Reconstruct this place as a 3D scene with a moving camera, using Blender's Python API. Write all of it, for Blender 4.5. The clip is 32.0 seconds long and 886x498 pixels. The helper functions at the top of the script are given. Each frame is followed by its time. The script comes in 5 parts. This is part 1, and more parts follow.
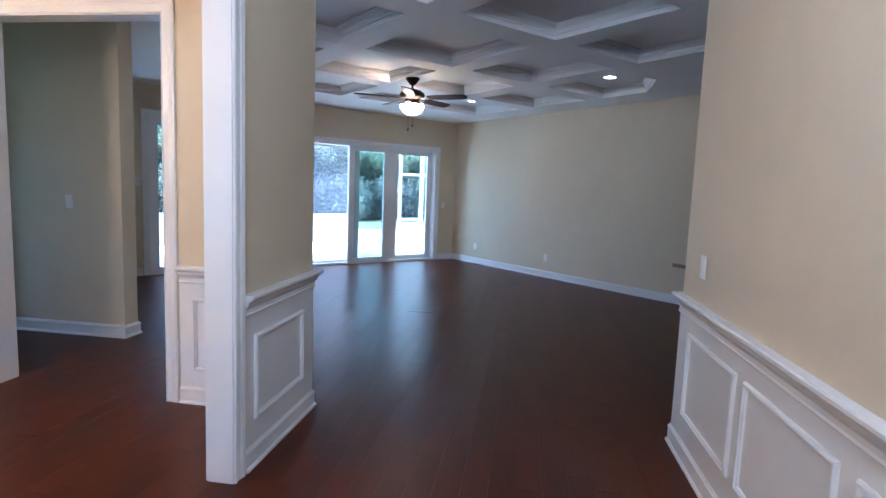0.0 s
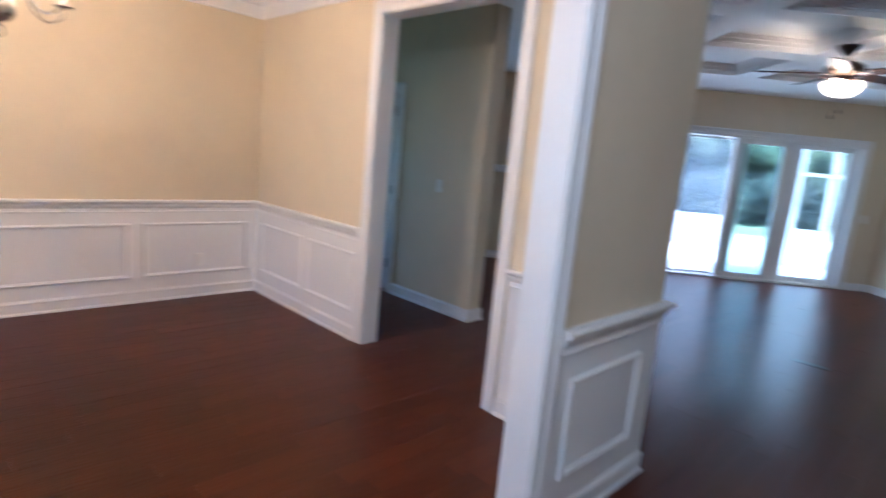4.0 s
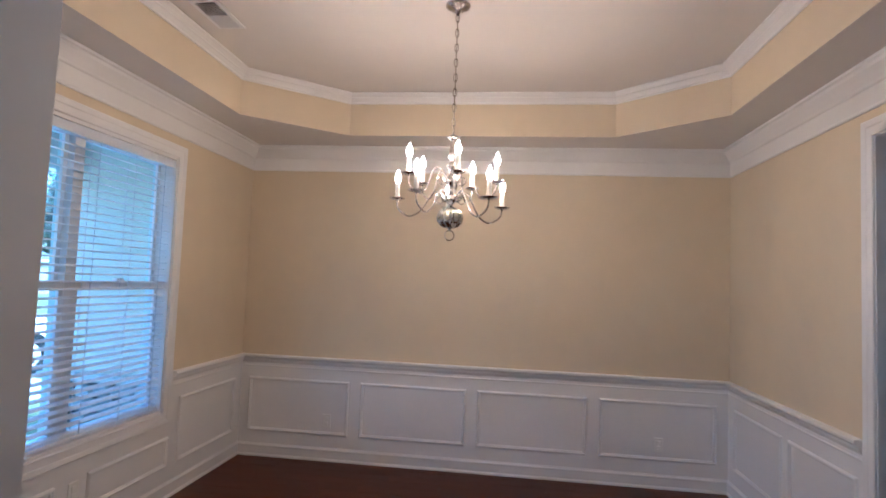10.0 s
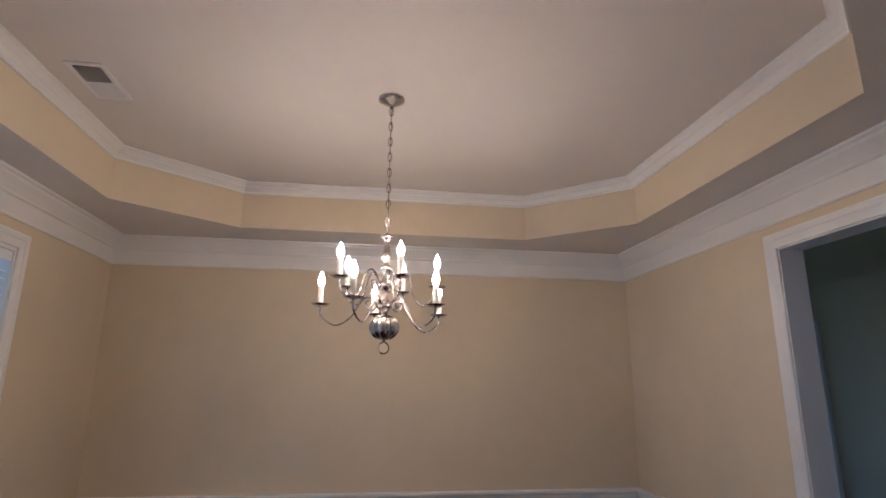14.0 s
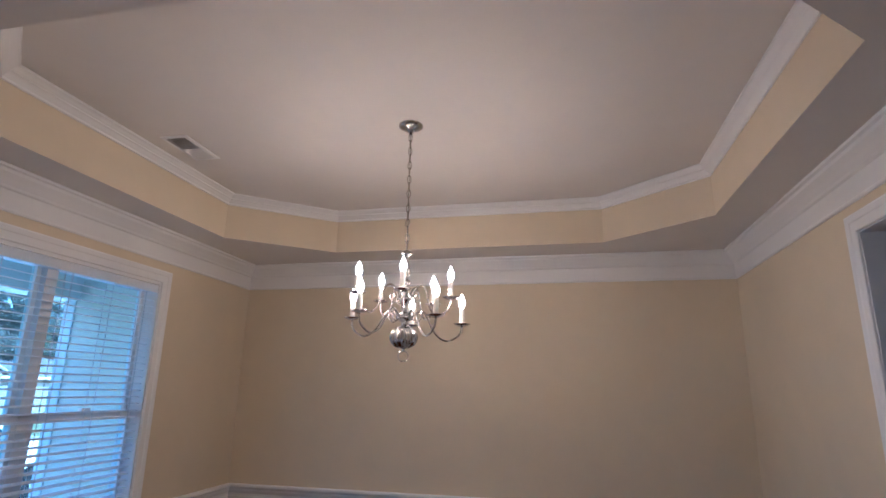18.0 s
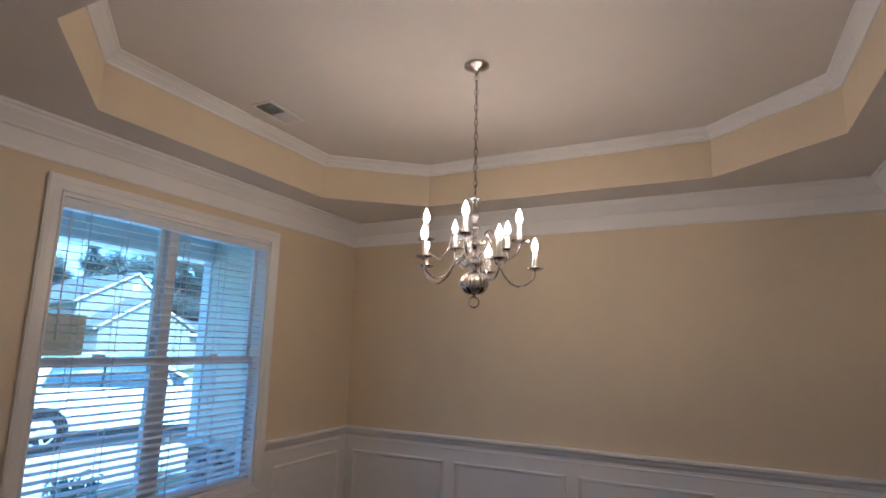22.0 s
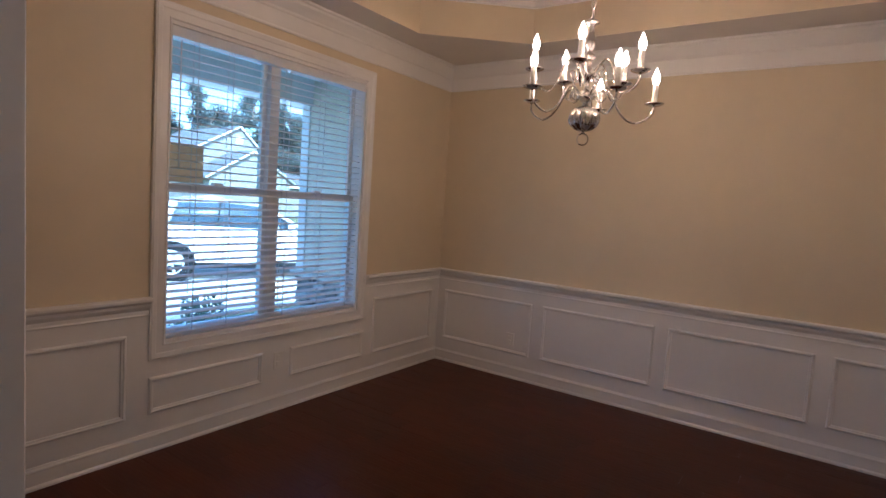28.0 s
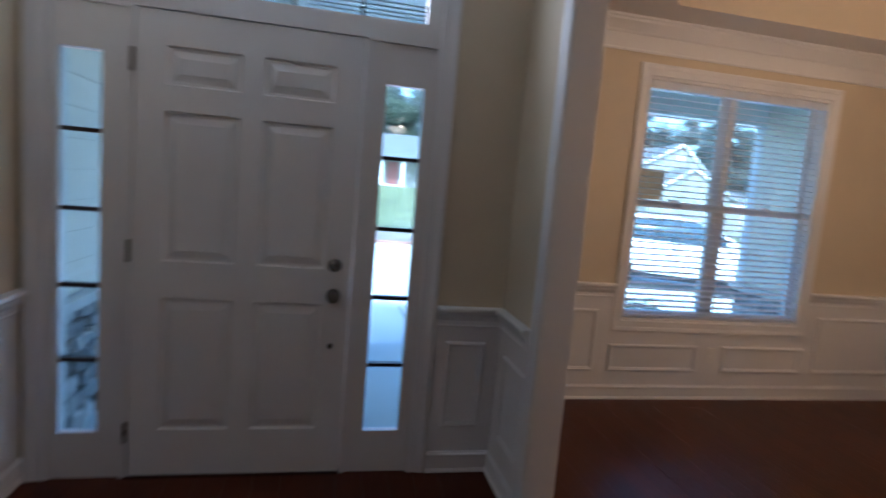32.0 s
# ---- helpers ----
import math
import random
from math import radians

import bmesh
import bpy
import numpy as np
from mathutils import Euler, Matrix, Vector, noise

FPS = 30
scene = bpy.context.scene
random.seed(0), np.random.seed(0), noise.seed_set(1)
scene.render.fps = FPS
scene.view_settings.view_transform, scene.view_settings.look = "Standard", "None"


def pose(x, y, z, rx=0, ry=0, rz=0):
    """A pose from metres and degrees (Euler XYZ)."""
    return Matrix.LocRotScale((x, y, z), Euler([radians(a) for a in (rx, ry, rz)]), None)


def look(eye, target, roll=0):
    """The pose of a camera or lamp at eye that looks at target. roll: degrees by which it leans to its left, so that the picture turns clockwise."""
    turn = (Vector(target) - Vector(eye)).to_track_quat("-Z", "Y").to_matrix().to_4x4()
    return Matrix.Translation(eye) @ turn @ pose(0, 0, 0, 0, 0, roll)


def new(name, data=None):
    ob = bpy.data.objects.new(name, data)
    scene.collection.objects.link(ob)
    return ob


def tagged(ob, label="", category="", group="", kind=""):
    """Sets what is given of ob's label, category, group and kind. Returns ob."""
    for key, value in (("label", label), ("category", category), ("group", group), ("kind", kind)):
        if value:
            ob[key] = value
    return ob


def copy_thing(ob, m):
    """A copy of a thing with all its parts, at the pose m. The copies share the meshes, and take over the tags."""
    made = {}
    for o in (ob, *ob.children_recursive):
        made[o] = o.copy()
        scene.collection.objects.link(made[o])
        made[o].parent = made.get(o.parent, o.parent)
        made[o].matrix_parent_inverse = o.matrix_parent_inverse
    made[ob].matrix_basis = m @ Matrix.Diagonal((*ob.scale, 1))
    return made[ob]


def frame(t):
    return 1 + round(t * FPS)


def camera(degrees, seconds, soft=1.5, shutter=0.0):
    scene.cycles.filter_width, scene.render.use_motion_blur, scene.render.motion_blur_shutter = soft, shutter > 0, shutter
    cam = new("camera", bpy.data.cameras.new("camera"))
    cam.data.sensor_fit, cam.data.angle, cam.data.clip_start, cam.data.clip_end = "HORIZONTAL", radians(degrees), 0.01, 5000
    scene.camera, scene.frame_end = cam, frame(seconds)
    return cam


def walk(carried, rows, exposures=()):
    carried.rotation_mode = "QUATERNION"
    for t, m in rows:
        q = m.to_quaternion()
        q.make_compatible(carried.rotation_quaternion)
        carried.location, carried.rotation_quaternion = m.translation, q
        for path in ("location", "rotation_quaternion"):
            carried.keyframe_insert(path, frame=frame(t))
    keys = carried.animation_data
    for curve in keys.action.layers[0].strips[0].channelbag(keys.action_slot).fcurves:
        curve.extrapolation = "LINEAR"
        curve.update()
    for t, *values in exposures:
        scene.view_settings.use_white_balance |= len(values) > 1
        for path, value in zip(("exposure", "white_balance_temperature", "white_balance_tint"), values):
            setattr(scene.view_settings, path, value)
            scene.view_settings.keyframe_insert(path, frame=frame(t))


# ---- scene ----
cam = camera(78.2, 32.0, shutter=0.6)
PATH = [
    (0, (5.147, 1.019, 1.395), (4.862, 2.986, 1.178), 2.2),
    (0.5, (5.151, 1.024, 1.398), (4.846, 2.988, 1.175), 2.3),
    (1, (5.142, 1.023, 1.393), (4.809, 2.982, 1.165), 2.3),
    (1.5, (5.138, 1.015, 1.396), (4.769, 2.967, 1.165), 2.9),
    (2, (5.14, 1.027, 1.384), (4.607, 2.935, 1.115), 2.4),
    (2.5, (5.128, 1.136, 1.365), (4.619, 3.049, 1.076), 2.6),
    (3, (5.016, 1.35, 1.389), (4.391, 3.224, 1.073), 4.4),
    (3.5, (4.945, 1.541, 1.419), (4.044, 3.291, 1.066), 3.6),
    (4, (4.9, 1.674, 1.455), (3.512, 3.073, 1.116), 5.3),
    (4.5, (4.904, 1.853, 1.481), (3.185, 2.814, 1.138), 4.5),
    (6.5, (4.863, 2.168, 1.454), (2.878, 2.098, 1.217), 3.0),
    (7, (4.852, 2.186, 1.479), (2.863, 2.146, 1.274), 2.9),
    (7.5, (4.837, 2.179, 1.486), (2.846, 2.212, 1.301), 2.7),
    (8, (4.79, 2.165, 1.515), (2.802, 2.233, 1.326), 2.9),
    (8.5, (4.785, 2.2, 1.494), (2.79, 2.208, 1.35), 2.6),
    (9, (4.672, 2.219, 1.522), (2.675, 2.299, 1.449), 2.4),
    (9.5, (4.606, 2.31, 1.565), (2.609, 2.17, 1.585), 2.75),
    (10, (4.611, 2.314, 1.562), (2.63, 2.069, 1.683), 2.3),
    (10.5, (4.601, 2.352, 1.59), (2.625, 2.099, 1.783), 1.55),
    (11, (4.564, 2.329, 1.613), (2.586, 2.21, 1.886), 0.3),
    (11.5, (4.497, 2.243, 1.638), (2.524, 2.241, 1.962), -2.3),
    (12, (4.388, 2.168, 1.651), (2.428, 2.153, 2.049), 0.0),
    (12.5, (4.32, 2.033, 1.643), (2.381, 2.156, 2.115), 1.1),
    (13, (4.317, 1.928, 1.675), (2.38, 2.141, 2.128), 1.8),
    (13.5, (4.315, 1.873, 1.662), (2.393, 2.168, 2.129), 1.3),
    (15.5, (4.251, 2.331, 1.676), (2.323, 2.287, 2.206), -0.9),
    (16, (4.336, 2.431, 1.668), (2.416, 2.305, 2.214), 1.3),
    (16.5, (4.397, 2.512, 1.677), (2.48, 2.322, 2.215), -0.0),
    (17, (4.387, 2.592, 1.681), (2.479, 2.296, 2.206), 1.3),
    (17.5, (4.391, 2.673, 1.662), (2.501, 2.285, 2.186), 1.2),
    (18, (4.404, 2.759, 1.652), (2.512, 2.344, 2.151), 1.0),
    (19, (4.282, 2.841, 1.652), (2.398, 2.385, 2.143), 3.2),
    (20, (4.23, 2.947, 1.648), (2.407, 2.321, 2.179), 1.7),
    (21, (4.264, 3.05, 1.627), (2.491, 2.266, 2.118), 1.5),
    (22, (4.227, 3.032, 1.597), (2.463, 2.156, 1.945), 1.3),
    (22.5, (4.221, 3.047, 1.54), (2.481, 2.113, 1.856), 1.6),
    (23, (4.194, 3.016, 1.553), (2.459, 2.059, 1.822), 1.4),
    (23.5, (4.199, 3.01, 1.559), (2.471, 2.036, 1.817), 1.8),
    (24, (4.19, 2.982, 1.578), (2.457, 2.009, 1.805), 2.0),
    (24.5, (4.205, 2.983, 1.558), (2.477, 1.998, 1.763), 2.1),
    (26.5, (4.172, 3.004, 1.524), (2.464, 1.963, 1.524), 3.5),
    (27, (4.18, 2.991, 1.51), (2.494, 1.917, 1.446), 3.8),
    (27.5, (4.188, 2.992, 1.507), (2.537, 1.871, 1.382), 3.9),
    (28, (4.203, 2.938, 1.475), (2.565, 1.802, 1.308), 3.8),
    (29, (4.216, 2.932, 1.468), (2.602, 1.766, 1.28), 3.5),
    (29.5, (4.181, 3.001, 1.489), (2.596, 1.797, 1.289), 3.2),
    (30, (4.196, 2.96, 1.469), (2.599, 1.773, 1.267), 3.2),
    (30.5, (4.238, 3.012, 1.463), (2.737, 1.709, 1.237), 3.6),
    (31, (4.458, 3.119, 1.462), (3.228, 1.559, 1.233), 3.1),
    (31.5, (4.682, 3.291, 1.453), (3.838, 1.492, 1.222), 1.6),
    (32, (4.769, 3.574, 1.451), (4.357, 1.63, 1.228), 4.9),
]
EXPOSURES = [
    (0.0, 3.89, 4700, 14), (2.0, 3.88, 4700, 14), (3.0, 3.88, 4720, 14), (5.0, 3.66, 4550, 13), (7.0, 3.42, 4450, 13), (9.0, 3.20, 4350, 12), (10.0, 2.86, 4350, 12), (11.0, 2.6, 4420, 12), (13.0, 2.36, 4460, 12),
    (16.0, 2.38, 3990, 12), (17.0, 2.36, 4000, 13), (18.0, 2.38, 4190, 13), (19.0, 2.33, 4330, 11), (20.0, 2.27, 4390, 10), (22.0, 2.27, 4390, 9), (23.0, 2.17, 4600, 12), (24.0, 2.22, 4620, 12), (28.0, 2.22, 4900, 18), (30.5, 2.19, 4900, 17), (32.0, 2.30, 5000, 17),
]
walk(cam, [(t, look(eye, target, roll)) for t, eye, target, roll in PATH], EXPOSURES)

# ---- light of the place, with added lamps ----
world = bpy.data.worlds.new("sky")
scene.world = world
world.use_nodes = True
_sky = world.node_tree.nodes.new("ShaderNodeTexSky")
_sky.sky_type, _sky.sun_disc = "NISHITA", False
_sky.sun_elevation, _sky.sun_rotation, _sky.dust_density = radians(42), radians(32), 3.0
world.node_tree.links.new(_sky.outputs[0], world.node_tree.nodes["Background"].inputs[0])
world.node_tree.nodes["Background"].inputs[1].default_value = 0.15
_sun = new("sun", bpy.data.lights.new("sun", "SUN"))
_sun.data.energy, _sun.data.angle, _sun.data.color = 2.7, radians(4), (1.0, 0.95, 0.88)
_sun.matrix_world = look((0.53 * 30, 0.85 * 30, 27), (0, 0, 0))
# added area lamp outside the transom, brightens the foyer like an open door
_day = new("transom_fill", bpy.data.lights.new("transom_fill", "AREA"))
_day.data.shape, _day.data.size, _day.data.size_y, _day.data.energy, _day.data.color = "RECTANGLE", 1.45, 0.34, 3.5, (1.0, 0.94, 0.86)
_day.matrix_world = look((5.13, 0.86, 2.385), (5.13, 3.5, 2.95))
# added area lamp outside the sliding door, strengthens room light and floor glare
_patio = new("slider_fill", bpy.data.lights.new("slider_fill", "AREA"))
_patio.data.shape, _patio.data.size, _patio.data.size_y, _patio.data.energy, _patio.data.color = "RECTANGLE", 2.5, 1.95, 1.4, (1.0, 0.97, 0.93)
_patio.matrix_world = look((2.305, 10.861, 1.1), (4.568, 8.598, 1.15))
BULB, FAN_BULB, CAN = 930.0, 26.0, 4.5

Z = Vector((0, 0, 1))
R2 = math.sqrt(0.5)


# ---- materials ----
def mat(name, col, rough=0.5, metal=0.0, var=0.06, scale=3.0, fine=60.0, bump=0.0, bump_scale=200.0, stretch=None, island=0.0, coat=0.0, spec=0.5, rough_var=0.08, scrape=None, coat_rough=0.11):
    m = bpy.data.materials.new(name)
    m.use_nodes = True
    t, b = m.node_tree, m.node_tree.nodes["Principled BSDF"]
    N, L = t.nodes.new, t.links.new
    b.inputs["Metallic"].default_value = metal
    b.inputs["Coat Weight"].default_value = coat
    b.inputs["Coat Roughness"].default_value = coat_rough
    b.inputs["Coat IOR"].default_value = 1.33
    b.inputs["Specular IOR Level"].default_value = spec
    tc = N("ShaderNodeTexCoord")
    mp = N("ShaderNodeMapping")
    L(tc.outputs["Object"], mp.inputs[0])
    if stretch:
        mp.inputs["Scale"].default_value = stretch
    n1, n2 = N("ShaderNodeTexNoise"), N("ShaderNodeTexNoise")
    for n, sc, det in ((n1, scale, 4.0), (n2, fine, 6.0)):
        n.inputs["Scale"].default_value, n.inputs["Detail"].default_value = sc, det
        L(mp.outputs[0], n.inputs["Vector"])
    add = N("ShaderNodeMath")
    add.operation = "MULTIPLY_ADD"
    add.inputs[1].default_value = 0.35
    L(n2.outputs[0], add.inputs[0])
    L(n1.outputs[0], add.inputs[2])
    mr = N("ShaderNodeMapRange")
    mr.inputs[1].default_value, mr.inputs[2].default_value = 0.45, 0.9
    mr.inputs[3].default_value, mr.inputs[4].default_value = 1 - var, 1 + var
    L(add.outputs[0], mr.inputs[0])
    val = mr.outputs[0]
    if island:
        oi = N("ShaderNodeObjectInfo") if island > 0 else N("ShaderNodeNewGeometry")
        r = N("ShaderNodeMapRange")
        r.inputs[3].default_value, r.inputs[4].default_value = 1 - abs(island), 1 + abs(island)
        L(oi.outputs["Random" if island > 0 else "Random Per Island"], r.inputs[0])
        mu = N("ShaderNodeMath")
        mu.operation = "MULTIPLY"
        L(val, mu.inputs[0])
        L(r.outputs[0], mu.inputs[1])
        val = mu.outputs[0]
    mix = N("ShaderNodeVectorMath")
    mix.operation = "SCALE"
    mix.inputs[0].default_value = col
    L(val, mix.inputs["Scale"])
    L(mix.outputs[0], b.inputs["Base Color"])
    rr = N("ShaderNodeMapRange")
    rr.inputs[1].default_value, rr.inputs[2].default_value = 0.3, 0.7
    rr.inputs[3].default_value, rr.inputs[4].default_value = max(0.02, rough - rough_var), min(1.0, rough + rough_var)
    L(n1.outputs[0], rr.inputs[0])
    L(rr.outputs[0], b.inputs["Roughness"])
    if bump:
        n3, bp = N("ShaderNodeTexNoise"), N("ShaderNodeBump")
        n3.inputs["Scale"].default_value, n3.inputs["Detail"].default_value = bump_scale, 3.0
        mb = mp
        if scrape:
            mb = N("ShaderNodeMapping")
            mb.inputs["Scale"].default_value = scrape
            L(tc.outputs["Object"], mb.inputs[0])
            L(bp.outputs[0], b.inputs["Coat Normal"])
        L(mb.outputs[0], n3.inputs["Vector"])
        L(n3.outputs[0], bp.inputs["Height"])
        bp.inputs["Strength"].default_value, bp.inputs["Distance"].default_value = bump, 0.004
        L(bp.outputs[0], b.inputs["Normal"])
    return m


def thin_sheet(m, tint, share):
    """Lets a share of the light through a thin sheet, scattered."""
    t = m.node_tree
    tr, mx = t.nodes.new("ShaderNodeBsdfTranslucent"), t.nodes.new("ShaderNodeMixShader")
    tr.inputs[0].default_value, mx.inputs[0].default_value = (*tint, 1), share
    t.links.new(t.nodes["Principled BSDF"].outputs[0], mx.inputs[1])
    t.links.new(tr.outputs[0], mx.inputs[2])
    t.links.new(mx.outputs[0], t.nodes["Material Output"].inputs[0])


def glow(name, col, strength):
    m = bpy.data.materials.new(name)
    m.use_nodes = True
    b = m.node_tree.nodes["Principled BSDF"]
    b.inputs["Base Color"].default_value = (0.9, 0.88, 0.84, 1)
    b.inputs["Emission Color"].default_value = (*col, 1)
    b.inputs["Emission Strength"].default_value = strength
    return m


def glass(name, tint=(0.96, 0.98, 0.98), rough=0.0):
    m = bpy.data.materials.new(name)
    m.use_nodes = True
    t = m.node_tree
    t.nodes.remove(t.nodes["Principled BSDF"])
    g, tr, mx, lw, pw, sc = (t.nodes.new(k) for k in ("ShaderNodeBsdfGlossy", "ShaderNodeBsdfTransparent", "ShaderNodeMixShader", "ShaderNodeLayerWeight", "ShaderNodeMath", "ShaderNodeMath"))
    g.inputs["Roughness"].default_value = rough + 0.01
    tr.inputs[0].default_value = (*tint, 1)
    lw.inputs["Blend"].default_value = 0.5
    pw.operation, pw.inputs[1].default_value = "POWER", 5.0
    sc.operation, sc.inputs[1].default_value, sc.inputs[2].default_value = "MULTIPLY_ADD", 0.9, 0.06
    t.links.new(lw.outputs["Facing"], pw.inputs[0])
    t.links.new(pw.outputs[0], sc.inputs[0])
    t.links.new(sc.outputs[0], mx.inputs[0])
    t.links.new(tr.outputs[0], mx.inputs[1])
    t.links.new(g.outputs[0], mx.inputs[2])
    t.links.new(mx.outputs[0], t.nodes["Material Output"].inputs[0])
    return m


PAINT = mat("beige_wall_paint", (0.645, 0.560, 0.412), 0.62, var=0.05, scale=0.8, fine=6, bump=0.12, bump_scale=260)
COFFERW = mat("white_coffer_paint", (0.82, 0.81, 0.80), 0.7, var=0.03, scale=0.7, fine=9, bump=0.1, bump_scale=180)
CEIL = mat("flat_ceiling_paint", (0.70, 0.67, 0.64), 0.85, var=0.03, scale=0.7, fine=9, bump=0.15, bump_scale=180)
TRIM = mat("white_semigloss_trim", (0.76, 0.76, 0.765), 0.36, var=0.025, scale=2, fine=30, rough_var=0.03)
DOORW = mat("white_door_paint", (0.72, 0.71, 0.70), 0.38, var=0.03, scale=2, fine=25, bump=0.05, bump_scale=120)
BLACKP = mat("black_door_paint", (0.012, 0.012, 0.013), 0.3, var=0.1)
WOOD = mat("hand_scraped_dark_wood", (0.072, 0.0178, 0.007), 0.42, var=0.24, scale=0.7, fine=9, bump=0.36, bump_scale=1, stretch=(6, 0.6, 1), island=0.09, rough_var=0.02, spec=0.0, coat=0.75, scrape=(55, 7, 1), coat_rough=0.29)
WOODF = mat("hand_scraped_dark_wood_far", (0.072, 0.0178, 0.007), 0.42, var=0.24, scale=0.7, fine=9, bump=0.36, bump_scale=1, stretch=(6, 0.6, 1), island=-0.09, rough_var=0.02, spec=0.0, coat=0.75, scrape=(55, 7, 1), coat_rough=0.29)
GROUT = mat("dark_subfloor", (0.012, 0.006, 0.004), 0.8)
NICKEL = mat("brushed_nickel", (0.50, 0.47, 0.43), 0.23, 1.0, var=0.05, scale=20, fine=200)
BRONZE = mat("dark_bronze", (0.035, 0.022, 0.016), 0.38, 0.7, var=0.15)
BRASS = mat("aged_knob_metal", (0.17, 0.155, 0.14), 0.28, 1.0, var=0.1)
BLADE = mat("dark_walnut_blade", (0.040, 0.017, 0.010), 0.5, var=0.3, stretch=(2, 20, 20), spec=0.2)
PLATE = mat("white_plastic", (0.78, 0.78, 0.76), 0.4, var=0.02)
SLAT = mat("white_blind_slat", (0.90, 0.91, 0.92), 0.4, var=0.03, scale=5)
thin_sheet(SLAT, (0.85, 0.89, 0.93), 0.45)
CORD = mat("grey_blind_cord", (0.58, 0.62, 0.67), 0.8)
VINYL = mat("white_vinyl_frame", (0.78, 0.79, 0.80), 0.35, var=0.02)
GLASS = glass("window_glass", (0.82, 0.965, 0.99))
GREENGLASS = glass("tinted_slider_glass", (0.80, 0.88, 0.88))
CANDLE = mat("cream_candle_sleeve", (0.86, 0.83, 0.76), 0.45, var=0.04)
FILAMENT = glow("filament_glow", (1.0, 0.60, 0.285), BULB)
BULBM = bpy.data.materials.new("lit_clear_bulb_glass")
BULBM.use_nodes = True
_t = BULBM.node_tree
_t.nodes.remove(_t.nodes["Principled BSDF"])
_tr, _em, _ad = (_t.nodes.new(k) for k in ("ShaderNodeBsdfTransparent", "ShaderNodeEmission", "ShaderNodeAddShader"))
_em.inputs[0].default_value, _em.inputs[1].default_value = (1.0, 0.72, 0.46, 1), 2.6
_t.links.new(_tr.outputs[0], _ad.inputs[0])
_t.links.new(_em.outputs[0], _ad.inputs[1])
_t.links.new(_ad.outputs[0], _t.nodes["Material Output"].inputs[0])
FANGLOW = glow("fan_bowl_glow", (1.0, 0.70, 0.42), 1.1)
FANBULB = glow("fan_bulb_glow", (1.0, 0.66, 0.36), FAN_BULB)
CANGLOW = glow("recessed_lamp_glow", (1.0, 0.86, 0.70), CAN)
DUCTSHADE = mat("duct_shade_colour", (0.03, 0.026, 0.023), 0.7)


# ---- building blocks ----
def obj(name, bm, material, parent=None, label="", kind="", smooth=False):
    me = bpy.data.meshes.new(name)
    bm.normal_update()
    bm.to_mesh(me)
    bm.free()
    for m in material if isinstance(material, (list, tuple)) else (material,):
        me.materials.append(m)
    if smooth:
        me.polygons.foreach_set("use_smooth", [True] * len(me.polygons))
    ob = new(name, me)
    if parent:
        ob.parent = parent
    return tagged(ob, label, kind=kind)


def part(name, bm, material, parent, label="", smooth=False):
    return obj(name, bm, material, parent, label, smooth=smooth)


def empty(name, m, label, category, group="", kind=""):
    ob = new(name)
    ob.matrix_world = m
    ob.empty_display_size = 0.1
    return tagged(ob, label, category, group, kind)


def box(bm, lo, hi, bevel=0.0, m=None, mi=0):
    lo, hi = Vector(lo), Vector(hi)
    c, d = (lo + hi) / 2, hi - lo
    b2 = bmesh.new()
    bmesh.ops.create_cube(b2, size=1.0, matrix=Matrix.Translation(c) @ Matrix.Diagonal((*d, 1)))
    if bevel:
        bmesh.ops.bevel(b2, geom=list(b2.edges), offset=bevel, segments=2, profile=0.6, affect="EDGES")
    join(bm, b2, m, mi)
    return bm


def join(bm, b2, m=None, mi=0):
    vs = {}
    for v in b2.verts:
        vs[v] = bm.verts.new(m @ v.co if m else v.co)
    for f in b2.faces:
        nf = bm.faces.new([vs[v] for v in f.verts])
        nf.material_index, nf.smooth = mi or f.material_index, f.smooth
    b2.free()


def boxed(lo, hi, bevel=0.0, m=None):
    return box(bmesh.new(), lo, hi, bevel, m)


def lathe(bm, prof, n=24, m=None, cap=True):
    """Turn (r, z) pairs round z."""
    m = m or Matrix()
    rings = [[bm.verts.new(m @ Vector((r * math.cos(2 * math.pi * k / n), r * math.sin(2 * math.pi * k / n), z))) for k in range(n)] for r, z in prof]
    for a, b in zip(rings, rings[1:]):
        for k in range(n):
            bm.faces.new((a[k], a[(k + 1) % n], b[(k + 1) % n], b[k])).smooth = True
    if cap:
        bm.faces.new(rings[0][::-1])
        bm.faces.new(rings[-1])
    return bm


def tube(bm, pts, r, n=8, closed=False, taper=None):
    pts = [Vector(p) for p in pts]
    k = len(pts)
    rings = []
    up = Vector((0.13, 0.31, 0.94)).normalized()
    for i, p in enumerate(pts):
        a = pts[(i - 1) % k] if closed or i else p
        b = pts[(i + 1) % k] if closed or i < k - 1 else p
        d = (b - a).normalized()
        s = d.cross(up)
        s = s.normalized() if s.length > 1e-3 else d.orthogonal().normalized()
        u = s.cross(d)
        up = u
        rr = r * (taper(i / (k - 1)) if taper else 1)
        rings.append([bm.verts.new(p + rr * (math.cos(2 * math.pi * j / n) * s + math.sin(2 * math.pi * j / n) * u)) for j in range(n)])
    for i in range(k if closed else k - 1):
        a, b = rings[i], rings[(i + 1) % k]
        for j in range(n):
            bm.faces.new((a[j], a[(j + 1) % n], b[(j + 1) % n], b[j])).smooth = True
    if not closed:
        bm.faces.new(rings[0][::-1])
        bm.faces.new(rings[-1])
    return bm


